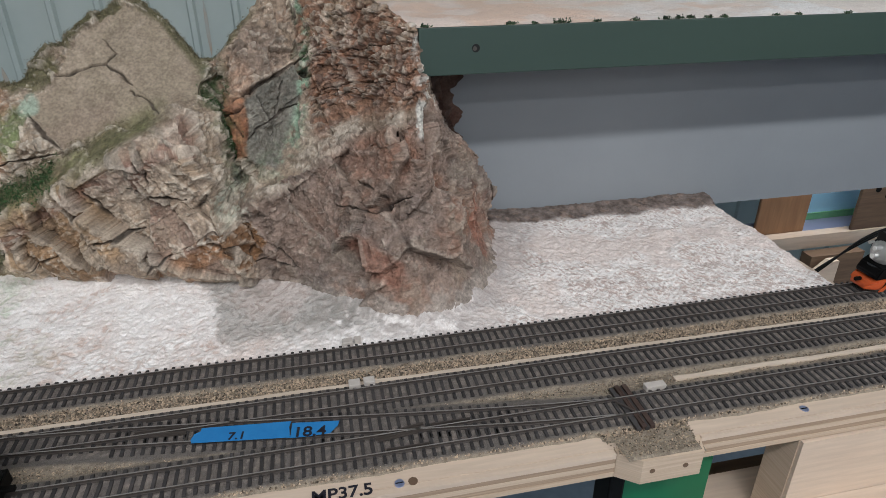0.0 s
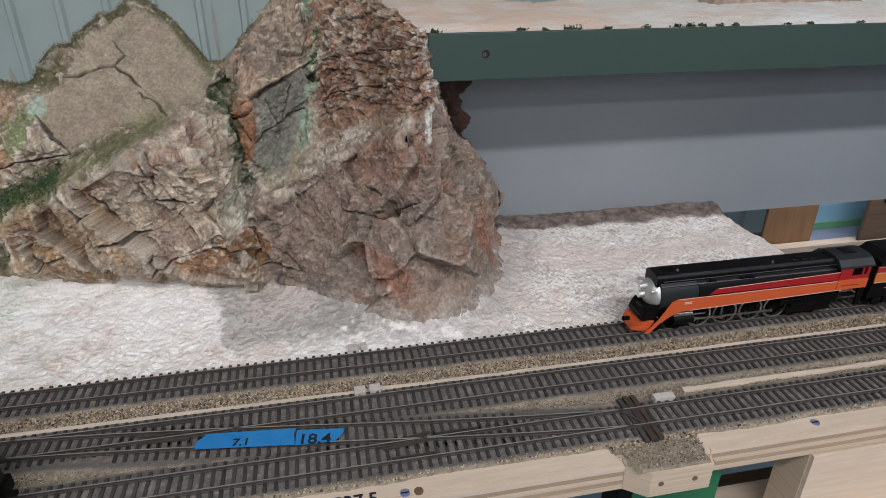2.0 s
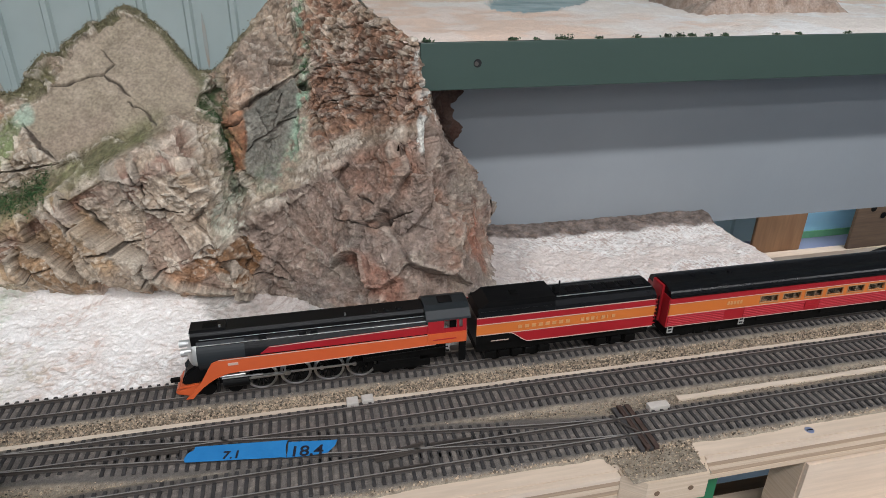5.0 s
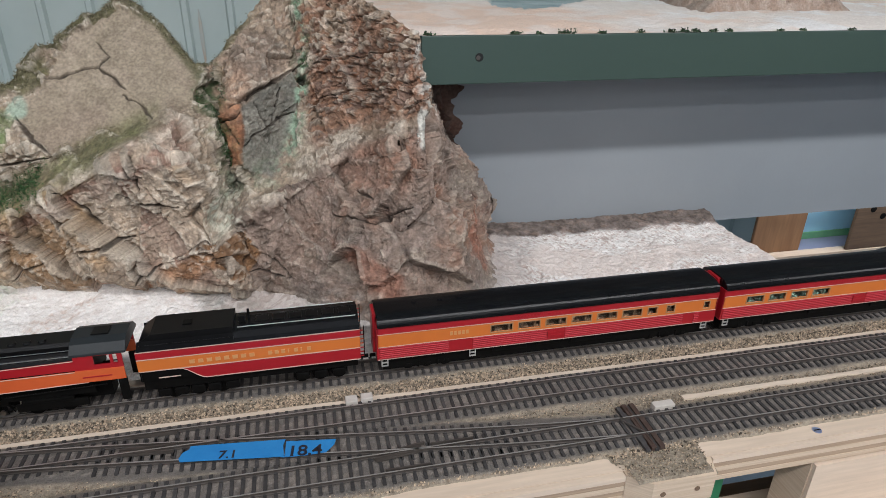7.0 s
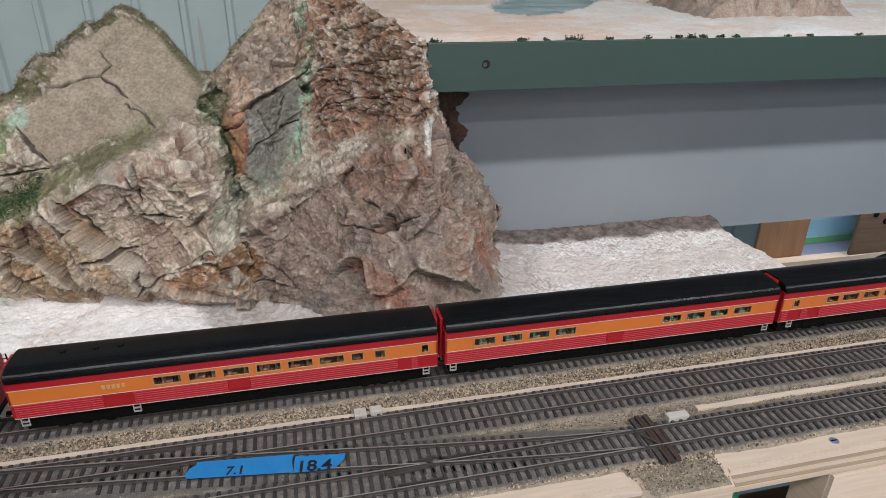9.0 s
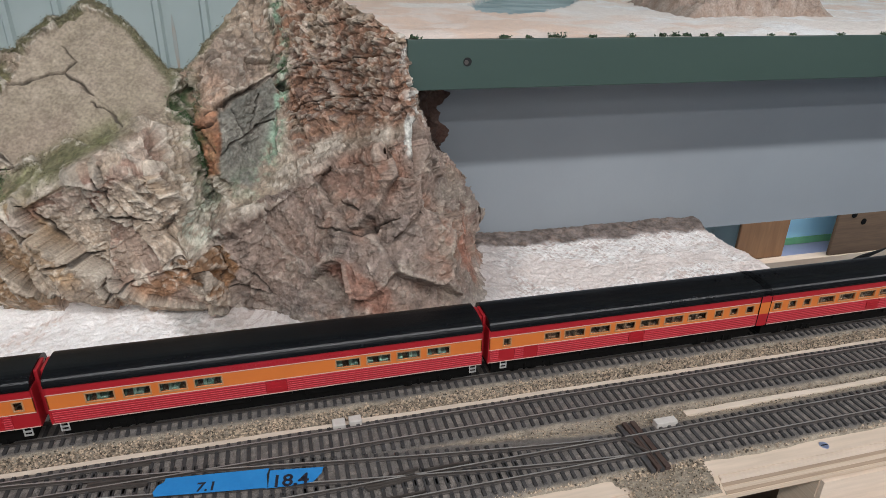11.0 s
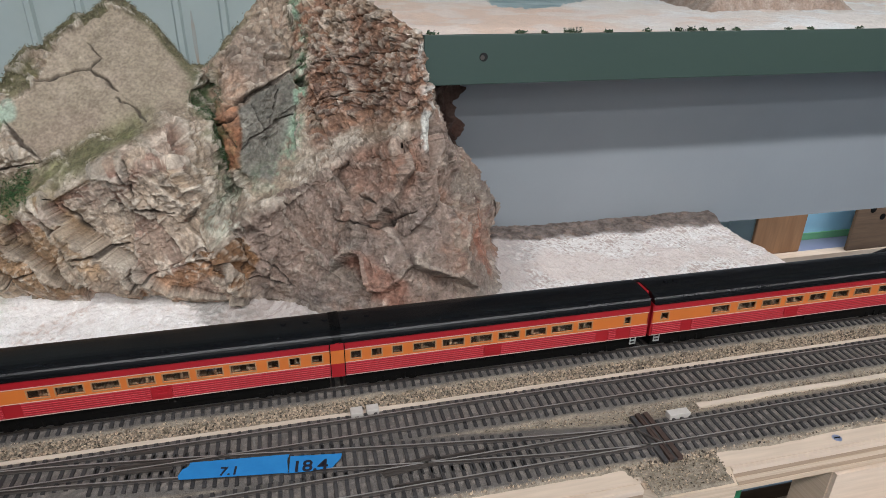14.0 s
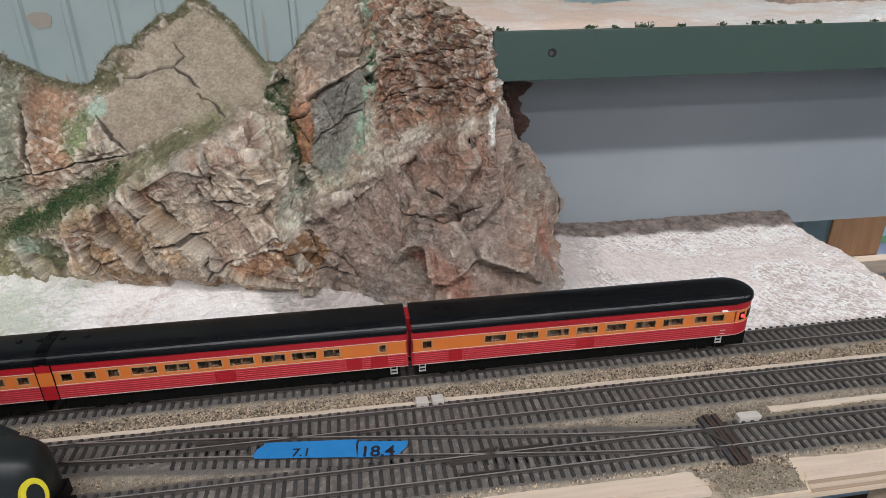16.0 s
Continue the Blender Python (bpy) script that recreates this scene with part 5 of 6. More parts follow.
        extrude(b2, [(0.062, 0.0348), (0.069, 0.0395), (0.184, 0.0425), (0.184, 0.0352), (0.07, 0.0348)], 1, min(s * 0.0148, s * 0.0159), max(s * 0.0148, s * 0.0159))
        part("red_panel", b2, "red", e, "crimson panel above the skirt")
        b2 = bmesh.new()
        cyl(b2, (0.069, s * 0.016, 0.0396), (0.184, s * 0.016, 0.0426), 0.0003, n=6)
        part("stripe", b2, "line", e)
        boxed("number_bar", "line", (0.0395, 0.0465, s * 0.0168 - 0.0002, s * 0.0168 + 0.0002, 0.0285, 0.0305), e)
        # cab side with window
        b2 = strip_with_holes(bmesh.new(), 0.184, 0.2135, 0.034, 0.0465, -0.0166, 0.001, [(0.196, 0.206, 0.0385, 0.0455), (0.2078, 0.2105, 0.0385, 0.0455)])
        if s > 0:
            bmesh.ops.transform(b2, matrix=Matrix.Diagonal((1, -1, 1, 1)), verts=b2.verts)
            bmesh.ops.reverse_faces(b2, faces=b2.faces)
        part("cab_side", b2, "red", e, "crimson cab side with open window")
        boxed("cab_lower", "loco_orange", (0.1835, 0.2135, s * 0.0166 - 0.0006, s * 0.0166 + 0.0006, 0.026, 0.0352), e, "orange lower cab side")
        boxed("number_bar", "red", (0.1875, 0.2055, s * 0.0173 - 0.0002, s * 0.0173 + 0.0002, 0.0295, 0.0303), e)
        boxed("cab_steps", "frame_black", (0.208, 0.2135, s * 0.0155 - 0.001, s * 0.0155 + 0.001, 0.008, 0.026), e, "black cab steps", 0.0004)
        # cylinder and running gear
        bm = bmesh.new()
        cyl(bm, (0.034, s * 0.0122, 0.0118), (0.052, s * 0.0122, 0.0118), 0.0042, n=20)
        part("steam_cylinder", bm, "frame_black", e, "black steam cylinder")
        bm = bmesh.new()
        cyl(bm, (0.0325, s * 0.0145, 0.0185), (0.05, s * 0.0145, 0.0185), 0.0011, n=10)
        cyl(bm, (0.0335, s * 0.0145, 0.0165), (0.062, s * 0.0145, 0.0165), 0.0007, n=8)
        part("crosshead_guide", bm, "steel", e, "bright crosshead guide")
        boxed("valve_hanger", "steel", (0.077, 0.0785, s * 0.0145 - 0.0004, s * 0.0145 + 0.0004, 0.013, 0.022), e)
        bm = bmesh.new()
        box(bm, 0.142, 0.186, s * 0.0128 - 0.0009, s * 0.0128 + 0.0009, 0.0055, 0.0115, bevel=0.0005)
        box(bm, 0.146, 0.178, s * 0.0135 - 0.0008, s * 0.0135 + 0.0008, 0.0115, 0.0145, bevel=0.0005)
        cyl(bm, (0.138, s * 0.0142, 0.0185), (0.2, s * 0.0142, 0.021), 0.0005, n=6)
        part("trailing_frame", bm, "frame_black", e, "black trailing truck frame")
    # cab roof and walls
    bm = bmesh.new()
    extrude(bm, [(-0.0172, 0.0462), (-0.0168, 0.0478), (-0.012, 0.0525), (-0.0065, 0.0545), (0.0065, 0.0545), (0.012, 0.0525), (0.0168, 0.0478), (0.0172, 0.0462)], 0, 0.1825, 0.2165)
    part("cab_roof", bm, "grey_cab", e, "dark grey cab roof")
    boxed("cab_front", "black_paint", (0.184, 0.186, -0.016, 0.016, 0.024, 0.0462), e)
    boxed("cab_interior", "frame_black", (0.19, 0.194, -0.013, 0.013, 0.024, 0.046), e, "dark boiler backhead")
    boxed("cab_hatch", "black_paint", (0.194, 0.205, -0.005, 0.005, 0.0544, 0.0553), e, "", 0.0003)
    # frame, pilot, platform
    boxed("engine_frame", "frame_black", (0.03, 0.2, -0.0055, 0.0055, 0.006, 0.027), e, "black engine frame")
    boxed("firebox", "frame_black", (0.135, 0.192, -0.013, 0.013, 0.0145, 0.03), e)
    bm = bmesh.new()
    extrude(bm, [(-0.0005, 0.003), (0.0125, 0.003), (0.0185, 0.0125), (0.0155, 0.0135), (0.0035, 0.0105), (0.0, 0.0065)], 1, -0.0135, 0.0135)
    bmesh.ops.bevel(bm, geom=list(bm.edges), offset=0.0008, segments=2, affect="EDGES")
    for v in bm.verts:
        if v.co.x < 0.006:
            v.co.y *= 0.62 + 0.38 * v.co.x / 0.006
    part("pilot", bm, "loco_orange", e, "orange wedge-shaped pilot")
    bm = bmesh.new()
    extrude(bm, [(0.006, 0.0128), (0.018, 0.0132), (0.03, 0.03), (0.0295, 0.033), (0.02, 0.0305), (0.0095, 0.0235), (0.006, 0.0165)], 1, -0.0125, 0.0125)
    bmesh.ops.bevel(bm, geom=list(bm.edges), offset=0.0012, segments=2, affect="EDGES")
    part("pilot_shroud", bm, "black_paint", e, "black rounded shroud behind the pilot")
    bm = bmesh.new()
    cyl(bm, (0.016, 0, 0.0222), (0.016, 0, 0.0232), 0.0085, n=28)
    part("front_platform", bm, "grey_cab", e)
    boxed("coupler", "frame_black", (-0.0045, 0.002, -0.0014, 0.0014, 0.0085, 0.0115), e, "", 0.0005)
    # wheels
    drivers = []
    for x in (0.0605, 0.085, 0.1095, 0.1335):
        bm = bmesh.new()
        for s in (-1, 1):
            for k in range(14):
                a = 2 * math.pi * k / 14
                cyl(bm, (0.002 * math.cos(a), s * 0.0085, 0.002 * math.sin(a)), (0.0098 * math.cos(a), s * 0.0085, 0.0098 * math.sin(a)), 0.00045, n=5)
            cyl(bm, (0, s * 0.0078, 0), (0, s * 0.0098, 0), 0.0026, n=14)
            cyl(bm, (0, s * 0.0072, 0.0058), (0, s * 0.0122, 0.0058), 0.0011, n=10)
            box(bm, -0.006, 0.006, s * 0.0088 - 0.0007, s * 0.0088 + 0.0007, -0.0098, -0.0055)
        cyl(bm, (0, -0.0085, 0), (0, 0.0085, 0), 0.0014, n=10)
        w = part("driving_wheel", bm, "frame_black", e, "black spoked driving wheels on an axle")
        bm = bmesh.new()
        for s in (-1, 1):
            prev = None
            loops = [(0.0096, 0.0074), (0.0113, 0.0074), (0.0115, 0.0074), (0.0115, 0.0098), (0.0106, 0.0101), (0.0096, 0.0098)]
            rings = [[bm.verts.new((r * math.cos(2 * math.pi * i / 40), s * yy, r * math.sin(2 * math.pi * i / 40))) for i in range(40)] for r, yy in loops]
            for a in range(len(rings)):
                r0, r1 = rings[a], rings[(a + 1) % len(rings)]
                for i in range(40):
                    bm.faces.new((r0[i], r0[(i + 1) % 40], r1[(i + 1) % 40], r1[i]))
        bmesh.ops.recalc_face_normals(bm, faces=bm.faces)
        part("tyre", bm, "steel", w, "bright steel tyre")
        w.matrix_local = pose(x, 0, 0.0115)
        drivers.append((w, x))
    rods = []
    for s in (-1, 1):
        bm = bmesh.new()
        box(bm, -0.0015, 0.0745, s * 0.0117 - 0.0004, s * 0.0117 + 0.0004, -0.0009, 0.0009, bevel=0.0003)
        for k in (0, 0.0245, 0.049, 0.073):
            cyl(bm, (k, s * 0.0112, 0), (k, s * 0.0124, 0), 0.0017, n=12)
        rod = part("side_rod", bm, "steel", e, "bright steel side rod")
        rod.matrix_local = pose(0.0605, 0, 0.0115)
        rods.append(rod)
        bm = bmesh.new()
        box(bm, -0.001, 0.039, s * 0.0131 - 0.0004, s * 0.0131 + 0.0004, -0.0008, 0.0008, bevel=0.0003)
        cyl(bm, (0.038, s * 0.0124, 0), (0.038, s * 0.0137, 0), 0.0018, n=12)
        main = part("main_rod", bm, "steel", e, "bright steel main rod")
        main.matrix_local = pose(0.047, 0, 0.0125)
        rods.append(main)
    small = [wheelset(e, x) for x in (0.022, 0.041, 0.152, 0.172)]
    return e, drivers, rods, small


def tender():
    t = thing("locomotive_tender", "red and orange streamlined tender with black oil bunker", "tender", group="train on the back track")
    L = 0.149
    for s in (-1, 1):
        ya, yb = min(s * 0.0158, s * 0.0168), max(s * 0.0158, s * 0.0168)
        curve = [(0.026 + 0.017 * k, 0.0285 - 0.0095 * (3 * k * k - 2 * k ** 3)) for k in np.linspace(0, 1, 8)]
        b2 = bmesh.new()
        extrude(b2, [(0.0, 0.0285)] + curve[:1] + curve[1:] + [(L, 0.019), (L, 0.0288), (0.0, 0.0288)], 1, ya, yb)
        part("lower_side", b2, "red", t, "crimson lower side with a curved front cut")
        boxed("middle_band", "orange", (0.0, L, ya, yb, 0.0288, 0.0382), t, "orange middle band")
        boxed("upper_band", "red", (0.0, L, ya, yb, 0.0382, 0.0442), t, "crimson upper band")
        for z in (0.0288, 0.0382, 0.0442):
            boxed("stripe", "line", (0.0, L, s * 0.0169 - 0.0002, s * 0.0169 + 0.0002, z - 0.0003, z + 0.0003), t)
        for (xa, za), (xb, zb) in zip(curve, curve[1:]):
            b2 = bmesh.new()
            cyl(b2, (xa, s * 0.0169, za), (xb, s * 0.0169, zb), 0.0003, n=6)
            part("stripe", b2, "line", t)
        boxed("stripe", "line", (0.043, L, s * 0.0169 - 0.0002, s * 0.0169 + 0.0002, 0.0188, 0.0194), t)
        # lettering as plain bars
        for x0, x1, n in ((0.033, 0.078, 8), (0.085, 0.116, 7)):
            w = (x1 - x0) / n
            for k in range(n):
                wide = w * (0.22 if (n == 7 and k in (3, 5)) else 0.6)
                boxed("lettering_bar", "gold", (x0 + k * w, x0 + k * w + wide, s * 0.0171 - 0.0001, s * 0.0171 + 0.0001, 0.0317, 0.0347), t)
        boxed("number_bar", "line", (0.012, 0.026, s * 0.0171 - 0.0001, s * 0.0171 + 0.0001, 0.0225, 0.0233), t)
        # ladder at the rear corner
        for k in range(7):
            boxed("ladder_rung", "loco_orange" if 2 < k < 5 else "red", (L - 0.0008, L + 0.0028, s * 0.0155 - 0.0004, s * 0.0155 + 0.0004, 0.0205 + 0.0036 * k, 0.0211 + 0.0036 * k), t)
        boxed("ladder_rail", "frame_black", (L + 0.0026, L + 0.0033, s * 0.0155 - 0.0004, s * 0.0155 + 0.0004, 0.019, 0.046), t)
    bm = bmesh.new()
    extrude(bm, [(-0.0168, 0.0442), (-0.016, 0.0475), (-0.0125, 0.0505), (-0.006, 0.0515), (0.006, 0.0515), (0.0125, 0.0505), (0.016, 0.0475), (0.0168, 0.0442)], 0, 0.0635, L)
    part("water_deck", bm, "roof_black", t, "rounded black water deck")
    bm = bmesh.new()
    extrude(bm, [(0.0005, 0.0442), (0.0635, 0.0442), (0.0635, 0.0547), (0.0105, 0.0547), (0.0025, 0.049)], 1, -0.0125, 0.0125)
    part("oil_bunker", bm, "black_paint", t, "flat black oil bunker")
    for s in (-1, 1):
        bm = bmesh.new()
        extrude(bm, [(s * 0.0168, 0.0442), (s * 0.0162, 0.0478), (s * 0.0125, 0.05), (s * 0.0124, 0.0442)], 0, 0.0015, 0.0635)
        part("bunker_shoulder", bm, "black_paint", t)
        bm = bmesh.new()
        cyl(bm, (0.066, s * 0.0098, 0.0522), (L - 0.002, s * 0.0098, 0.0522), 0.0004, n=8)
        part("handrail", bm, "steel", t, "bright handrail on the deck")
        bm = bmesh.new()
        cyl(bm, (0.003, s * 0.0158, 0.0485), (0.061, s * 0.0158, 0.0485), 0.0003, n=8)
        part("handrail", bm, "black_paint", t)
    boxed("hatch", "frame_black", (0.03, 0.036, -0.004, 0.002, 0.0547, 0.0556), t, "", 0.0003)
    boxed("vent_box", "black_paint", (0.0665, 0.071, -0.003, 0.001, 0.0514, 0.0563), t, "", 0.0004)
    bm = bmesh.new()
    cyl(bm, (0.073, 0.003, 0.0514), (0.073, 0.003, 0.0585), 0.0008, n=8)
    part("vent_pipe", bm, "black_paint", t)
    for k in range(6):
        boxed("deck_hatch", "black_paint", (0.078 + 0.0115 * k, 0.0865 + 0.0115 * k, -0.004, 0.004, 0.0513, 0.0521), t, "", 0.0003)
    boxed("front_wall", "black_paint", (0.0, 0.001, -0.0158, 0.0158, 0.02, 0.0442), t)
    boxed("rear_wall", "red", (L - 0.001, L, -0.0158, 0.0158, 0.019, 0.0442), t)
    boxed("tank", "frame_black", (0.001, L - 0.001, -0.0155, 0.0155, 0.02, 0.044), t)
    boxed("tender_frame", "frame_black", (0.001, L - 0.002, -0.0135, 0.0135, 0.0115, 0.0195), t, "black tender frame")
    for x in (0.013, 0.024, 0.035, 0.046, 0.058, 0.107, 0.12, 0.133):
        for k in (-1, 1):
            boxed("journal_box", "frame_black", (x - 0.0045, x + 0.0045, k * 0.0128 - 0.0009, k * 0.0128 + 0.0009, 0.0045, 0.0105), t, "", 0.0006)
    boxed("drawbar", "steel", (-0.0165, 0.002, -0.0035, 0.0035, 0.0075, 0.009), t, "metal drawbar to the engine")
    boxed("coupler", "frame_black", (L, L + 0.007, -0.0012, 0.0012, 0.0085, 0.0105), t)
    wheels = [wheelset(t, x) for x in (0.0185, 0.0345, 0.0505, 0.106, 0.1195, 0.133)]
    return t, wheels


ENGINE, DRIVERS, RODS, ENGINE_WHEELS = locomotive()
TENDER, TENDER_WHEELS = tender()
CAR1, W1 = coach("passenger_car", "orange and red streamlined chair car with black roof", 0.277, [(0.0855, 0.1025), (0.1075, 0.1245), (0.1295, 0.146), (0.151, 0.167), (0.172, 0.1885), (0.1935, 0.21), (0.2155, 0.2235), (0.232, 0.239), (0.2655, 0.2705)], [(0.053, 0.072), (0.248, 0.258), (0.2625, 0.277)], (0.131, 0.146), domes=(0.03, 0.05, 0.065), vents=(0.07,), step_x=(0.005, 0.072, 0.269), name_bars=(0.054, 0.069), text_x=(0.1, 0.165))
CAR2, W2 = coach("dining_car", "orange and red streamlined diner with eight wide windows", 0.2785, [(0.0215, 0.0375), (0.043, 0.0585), (0.064, 0.08), (0.085, 0.1015), (0.175, 0.191), (0.196, 0.212), (0.217, 0.233), (0.2385, 0.2545)], [], (0.128, 0.142), interior="curtain", text_x=(0.1, 0.18))
CAR3, W3 = coach("articulated_car", "front half of a red and orange articulated coach pair", 0.234, [(0.011, 0.0165), (0.043, 0.055), (0.059, 0.075), (0.08, 0.096), (0.101, 0.117), (0.122, 0.138), (0.143, 0.159), (0.164, 0.18), (0.188, 0.195), (0.202, 0.209), (0.217, 0.224)], [(0.0075, 0.02), (0.027, 0.038)], (0.113, 0.1265), open_right=False, vents=(0.21,), domes=(0.2, 0.215, 0.228), step_x=(0.012,))
CAR4, W4 = coach("articulated_car", "rear half of a red and orange articulated coach pair", 0.236, [(0.008, 0.015), (0.0225, 0.0295), (0.037, 0.044), (0.052, 0.068), (0.073, 0.089), (0.094, 0.11), (0.115, 0.131), (0.136, 0.152), (0.1565, 0.173), (0.178, 0.189), (0.216, 0.221)], [(0.193, 0.2035), (0.21, 0.222)], (0.104, 0.1175), open_left=False, vents=(0.012,), domes=(0.007, 0.022), step_x=(0.226,))
CAR5, W5 = coach("observation_car", "red and orange observation car with a rounded rear end", 0.266, [(0.0075, 0.014), (0.0525, 0.068), (0.076, 0.092), (0.0985, 0.115), (0.121, 0.137), (0.1435, 0.159), (0.166, 0.182), (0.188, 0.204), (0.213, 0.223), (0.227, 0.237)], [(0.026, 0.036)], (0.121, 0.135), round_end=True, domes=(0.02, 0.028), step_x=(0.007, 0.236), text_x=(0.1, 0.19))
# joint of the articulated pair
for car, x in ((CAR3, 0.2343),):
    band = extrude(bmesh.new(), roof_profile(HALF + 0.0006, EAVE, TOPR + 0.0003), 0, x - 0.0035, x + 0.0035)
    part("articulation_roof", band, "roof_black", car, "black roof over the joint")
    boxed("articulation_band", "red", (x - 0.0045, x + 0.0045, -HALF - 0.0006, HALF + 0.0006, BOT, BELT), car, "plain crimson joint cover")
    boxed("articulation_band", "orange", (x - 0.0045, x + 0.0045, -HALF - 0.0006, HALF + 0.0006, BELT, SILL), car, "plain orange joint cover")
    for dx in (-0.0049, 0.0049):
        boxed("joint_gap", "frame_black", (x + dx - 0.0003, x + dx + 0.0003, -HALF - 0.0007, HALF + 0.0007, BOT, EAVE), car, "dark joint line")
    band = extrude(bmesh.new(), roof_profile(HALF + 0.0006, EAVE, TOPR + 0.0003), 0, x - 0.0035, x + 0.0035)
    part("articulation_roof", band, "roof_black", car, "black roof over the joint")
    boxed("articulation_band", "red", (x - 0.0045, x + 0.0045, -HALF - 0.0006, HALF + 0.0006, SILL, EAVE), car, "plain crimson joint cover")

# ---- small things on and under the layout ----
M.update({
    "tape": material("blue_masking_tape", (0.01, 0.17, 0.44), 0.65, color2=(0.02, 0.21, 0.5), scale=90, mix=0.7, bump=0.00015, bump_scale=700),
    "ink": material("black_marker_ink", (0.012, 0.012, 0.02), 0.5),
    "pad": material("pale_grey_cast_pad", (0.52, 0.48, 0.44), 0.8, color2=(0.4, 0.36, 0.32), scale=160, mix=0.6, bump=0.0003, bump_scale=500),
    "brown_tie": material("dark_brown_tie", (0.045, 0.026, 0.02), 0.7, color2=(0.08, 0.05, 0.04), scale=150, mix=0.6),
    "blue_screw": material("zinc_screw_blue_glint", (0.3, 0.36, 0.6), 0.3, metal=0.7, color2=(0.5, 0.52, 0.6), scale=300, mix=0.6),
    "yellow": material("yellow_decal", (0.6, 0.5, 0.02), 0.5, color2=(0.55, 0.45, 0.02), scale=80, mix=0.5),
    "engine_black": material("parked_engine_black", (0.01, 0.012, 0.012), 0.4, color2=(0.016, 0.018, 0.018), scale=40, mix=0.6, spec=0.35),
    "red_line": material("red_pinstripe", (0.3, 0.03, 0.04), 0.5),
    "outcrop": material("brown_rock_casting", (0.3, 0.21, 0.16), 0.85, color2=(0.5, 0.42, 0.36), scale=60, mix=0.7, fine=0.25, bump=0.001, bump_scale=350),
    "tuft": material("dark_green_tuft", (0.03, 0.06, 0.03), 0.85, color2=(0.07, 0.1, 0.05), scale=200, mix=0.7, island=0.4),
    "grass": material("green_painted_hills", (0.12, 0.36, 0.2), 0.7, color2=(0.2, 0.46, 0.24), scale=18, mix=0.7),
})


def text_on(name, words, size, m, mat, parent=None):
    cu = bpy.data.curves.new(name, "FONT")
    cu.body, cu.size, cu.extrude, cu.offset = words, size, 0.00008, size * 0.018
    cu.materials.append(M[mat])
    ob = new(name, cu)
    ob.matrix_world = m
    if parent:
        ob.parent = parent
        ob.matrix_parent_inverse = parent.matrix_world.inverted()
    return ob


def tape(outline, words, size, place, turn, label):
    strip = thing("masking_tape", label, "tape", group="blue tape labels")
    bm = bmesh.new()
    extrude(bm, outline, 2, 0.0001, 0.00042)
    part("tape_strip", bm, "tape", strip)
    text_on("handwriting", words, size, pose(*place, 0.0006, 0, 0, turn), "ink", strip)


tape([(-0.151, -0.0655), (-0.149, -0.0605), (-0.1455, -0.0585), (-0.145, -0.0555), (-0.086, -0.0615), (-0.0875, -0.0665), (-0.087, -0.0775), (-0.09, -0.0765), (-0.15, -0.0685)], "7.1", 0.0095, (-0.1275, -0.0705), -6.5, "torn strip of blue masking tape with marker writing")
tape([(-0.0868, -0.0775), (-0.0855, -0.0635), (-0.054, -0.068), (-0.0555, -0.0725), (-0.061, -0.0785), (-0.075, -0.0785)], "18.4", 0.0128, (-0.0855, -0.0772), -7, "torn blue tape piece with marker numbers")


def pad(x, y, w, d, label):
    bm = bmesh.new()
    box(bm, x - w / 2, x + w / 2, y - d / 2, y + d / 2, -0.006, 0.0002, bevel=0.0006)
    tagged(part("switch_pad", bm, "pad"), label, "cast pad", group="small pads beside the tracks")


pad(-0.0415, 0.0262, 0.0085, 0.0065, "small pale cast pad at the plaster edge")
pad(-0.033, 0.0275, 0.0055, 0.006, "small pale cast pad at the plaster edge")
pad(-0.0405, -0.0285, 0.0085, 0.0075, "pale square pad on the wood strip")
pad(-0.0295, -0.0275, 0.0085, 0.0065, "pale weathered pad on the wood strip")
pad(0.1755, -0.0785, 0.016, 0.006, "flat pale pad beside the front track")


def throw_rod():
    rod = thing("switch_throw", "dark brown switch throw ties with a rod", "track switch")
    for k, x in enumerate((0.1475, 0.1535)):
        bm = bmesh.new()
        box(bm, x - 0.0018, x + 0.0018, -0.1165, -0.0725, -0.0042, -0.0012, bevel=0.0003, turn=pose(0, 0, 0, 0, 0, 0))
        part("headblock", bm, "brown_tie", rod)
    boxed("throw_bar", "brown_tie", (0.1478, 0.1492, -0.113, -0.076, -0.003, -0.0008), rod, "", 0.0002)
    bm = bmesh.new()
    cyl(bm, (0.1495, -0.1045, -0.0006), (0.138, -0.0885, -0.0006), 0.0007, n=8)
    part("point_link", bm, "rail", rod)
    return rod


throw_rod()


def frog(x, y, turn, label):
    f = thing("switch_frog", label, "track switch")
    f.matrix_world = pose(x, y, 0, 0, 0, turn)
    for s in (-1, 1):
        bm = bmesh.new()
        box(bm, -0.017, 0.017, -0.0006, 0.0006, -0.002, -0.0002, turn=pose(0, 0, 0, 0, 0, s * 3.2))
        bmesh.ops.translate(bm, verts=bm.verts, vec=(0, s * 0.0021, 0))
        part("wing_rail", bm, "rail", f)
    boxed("frog_plate", "rail", (-0.016, 0.014, -0.0035, 0.0035, -0.0026, -0.0016), f, "dull metal plate")


frog(-0.015, -0.0862, 6.0, "metal frog of the front switch")
frog(-0.172, -0.0515, -5.0, "metal frog of the middle switch")
for gx, gy in ((-0.012, -0.1005), (-0.17, -0.0382), (0.02, -0.0835)):
    tagged(boxed("guard_rail", "rail", (gx - 0.014, gx + 0.014, gy - 0.0004, gy + 0.0004, -0.0024, -0.0002)), "short dark guard rail beside the running rail", "track switch")


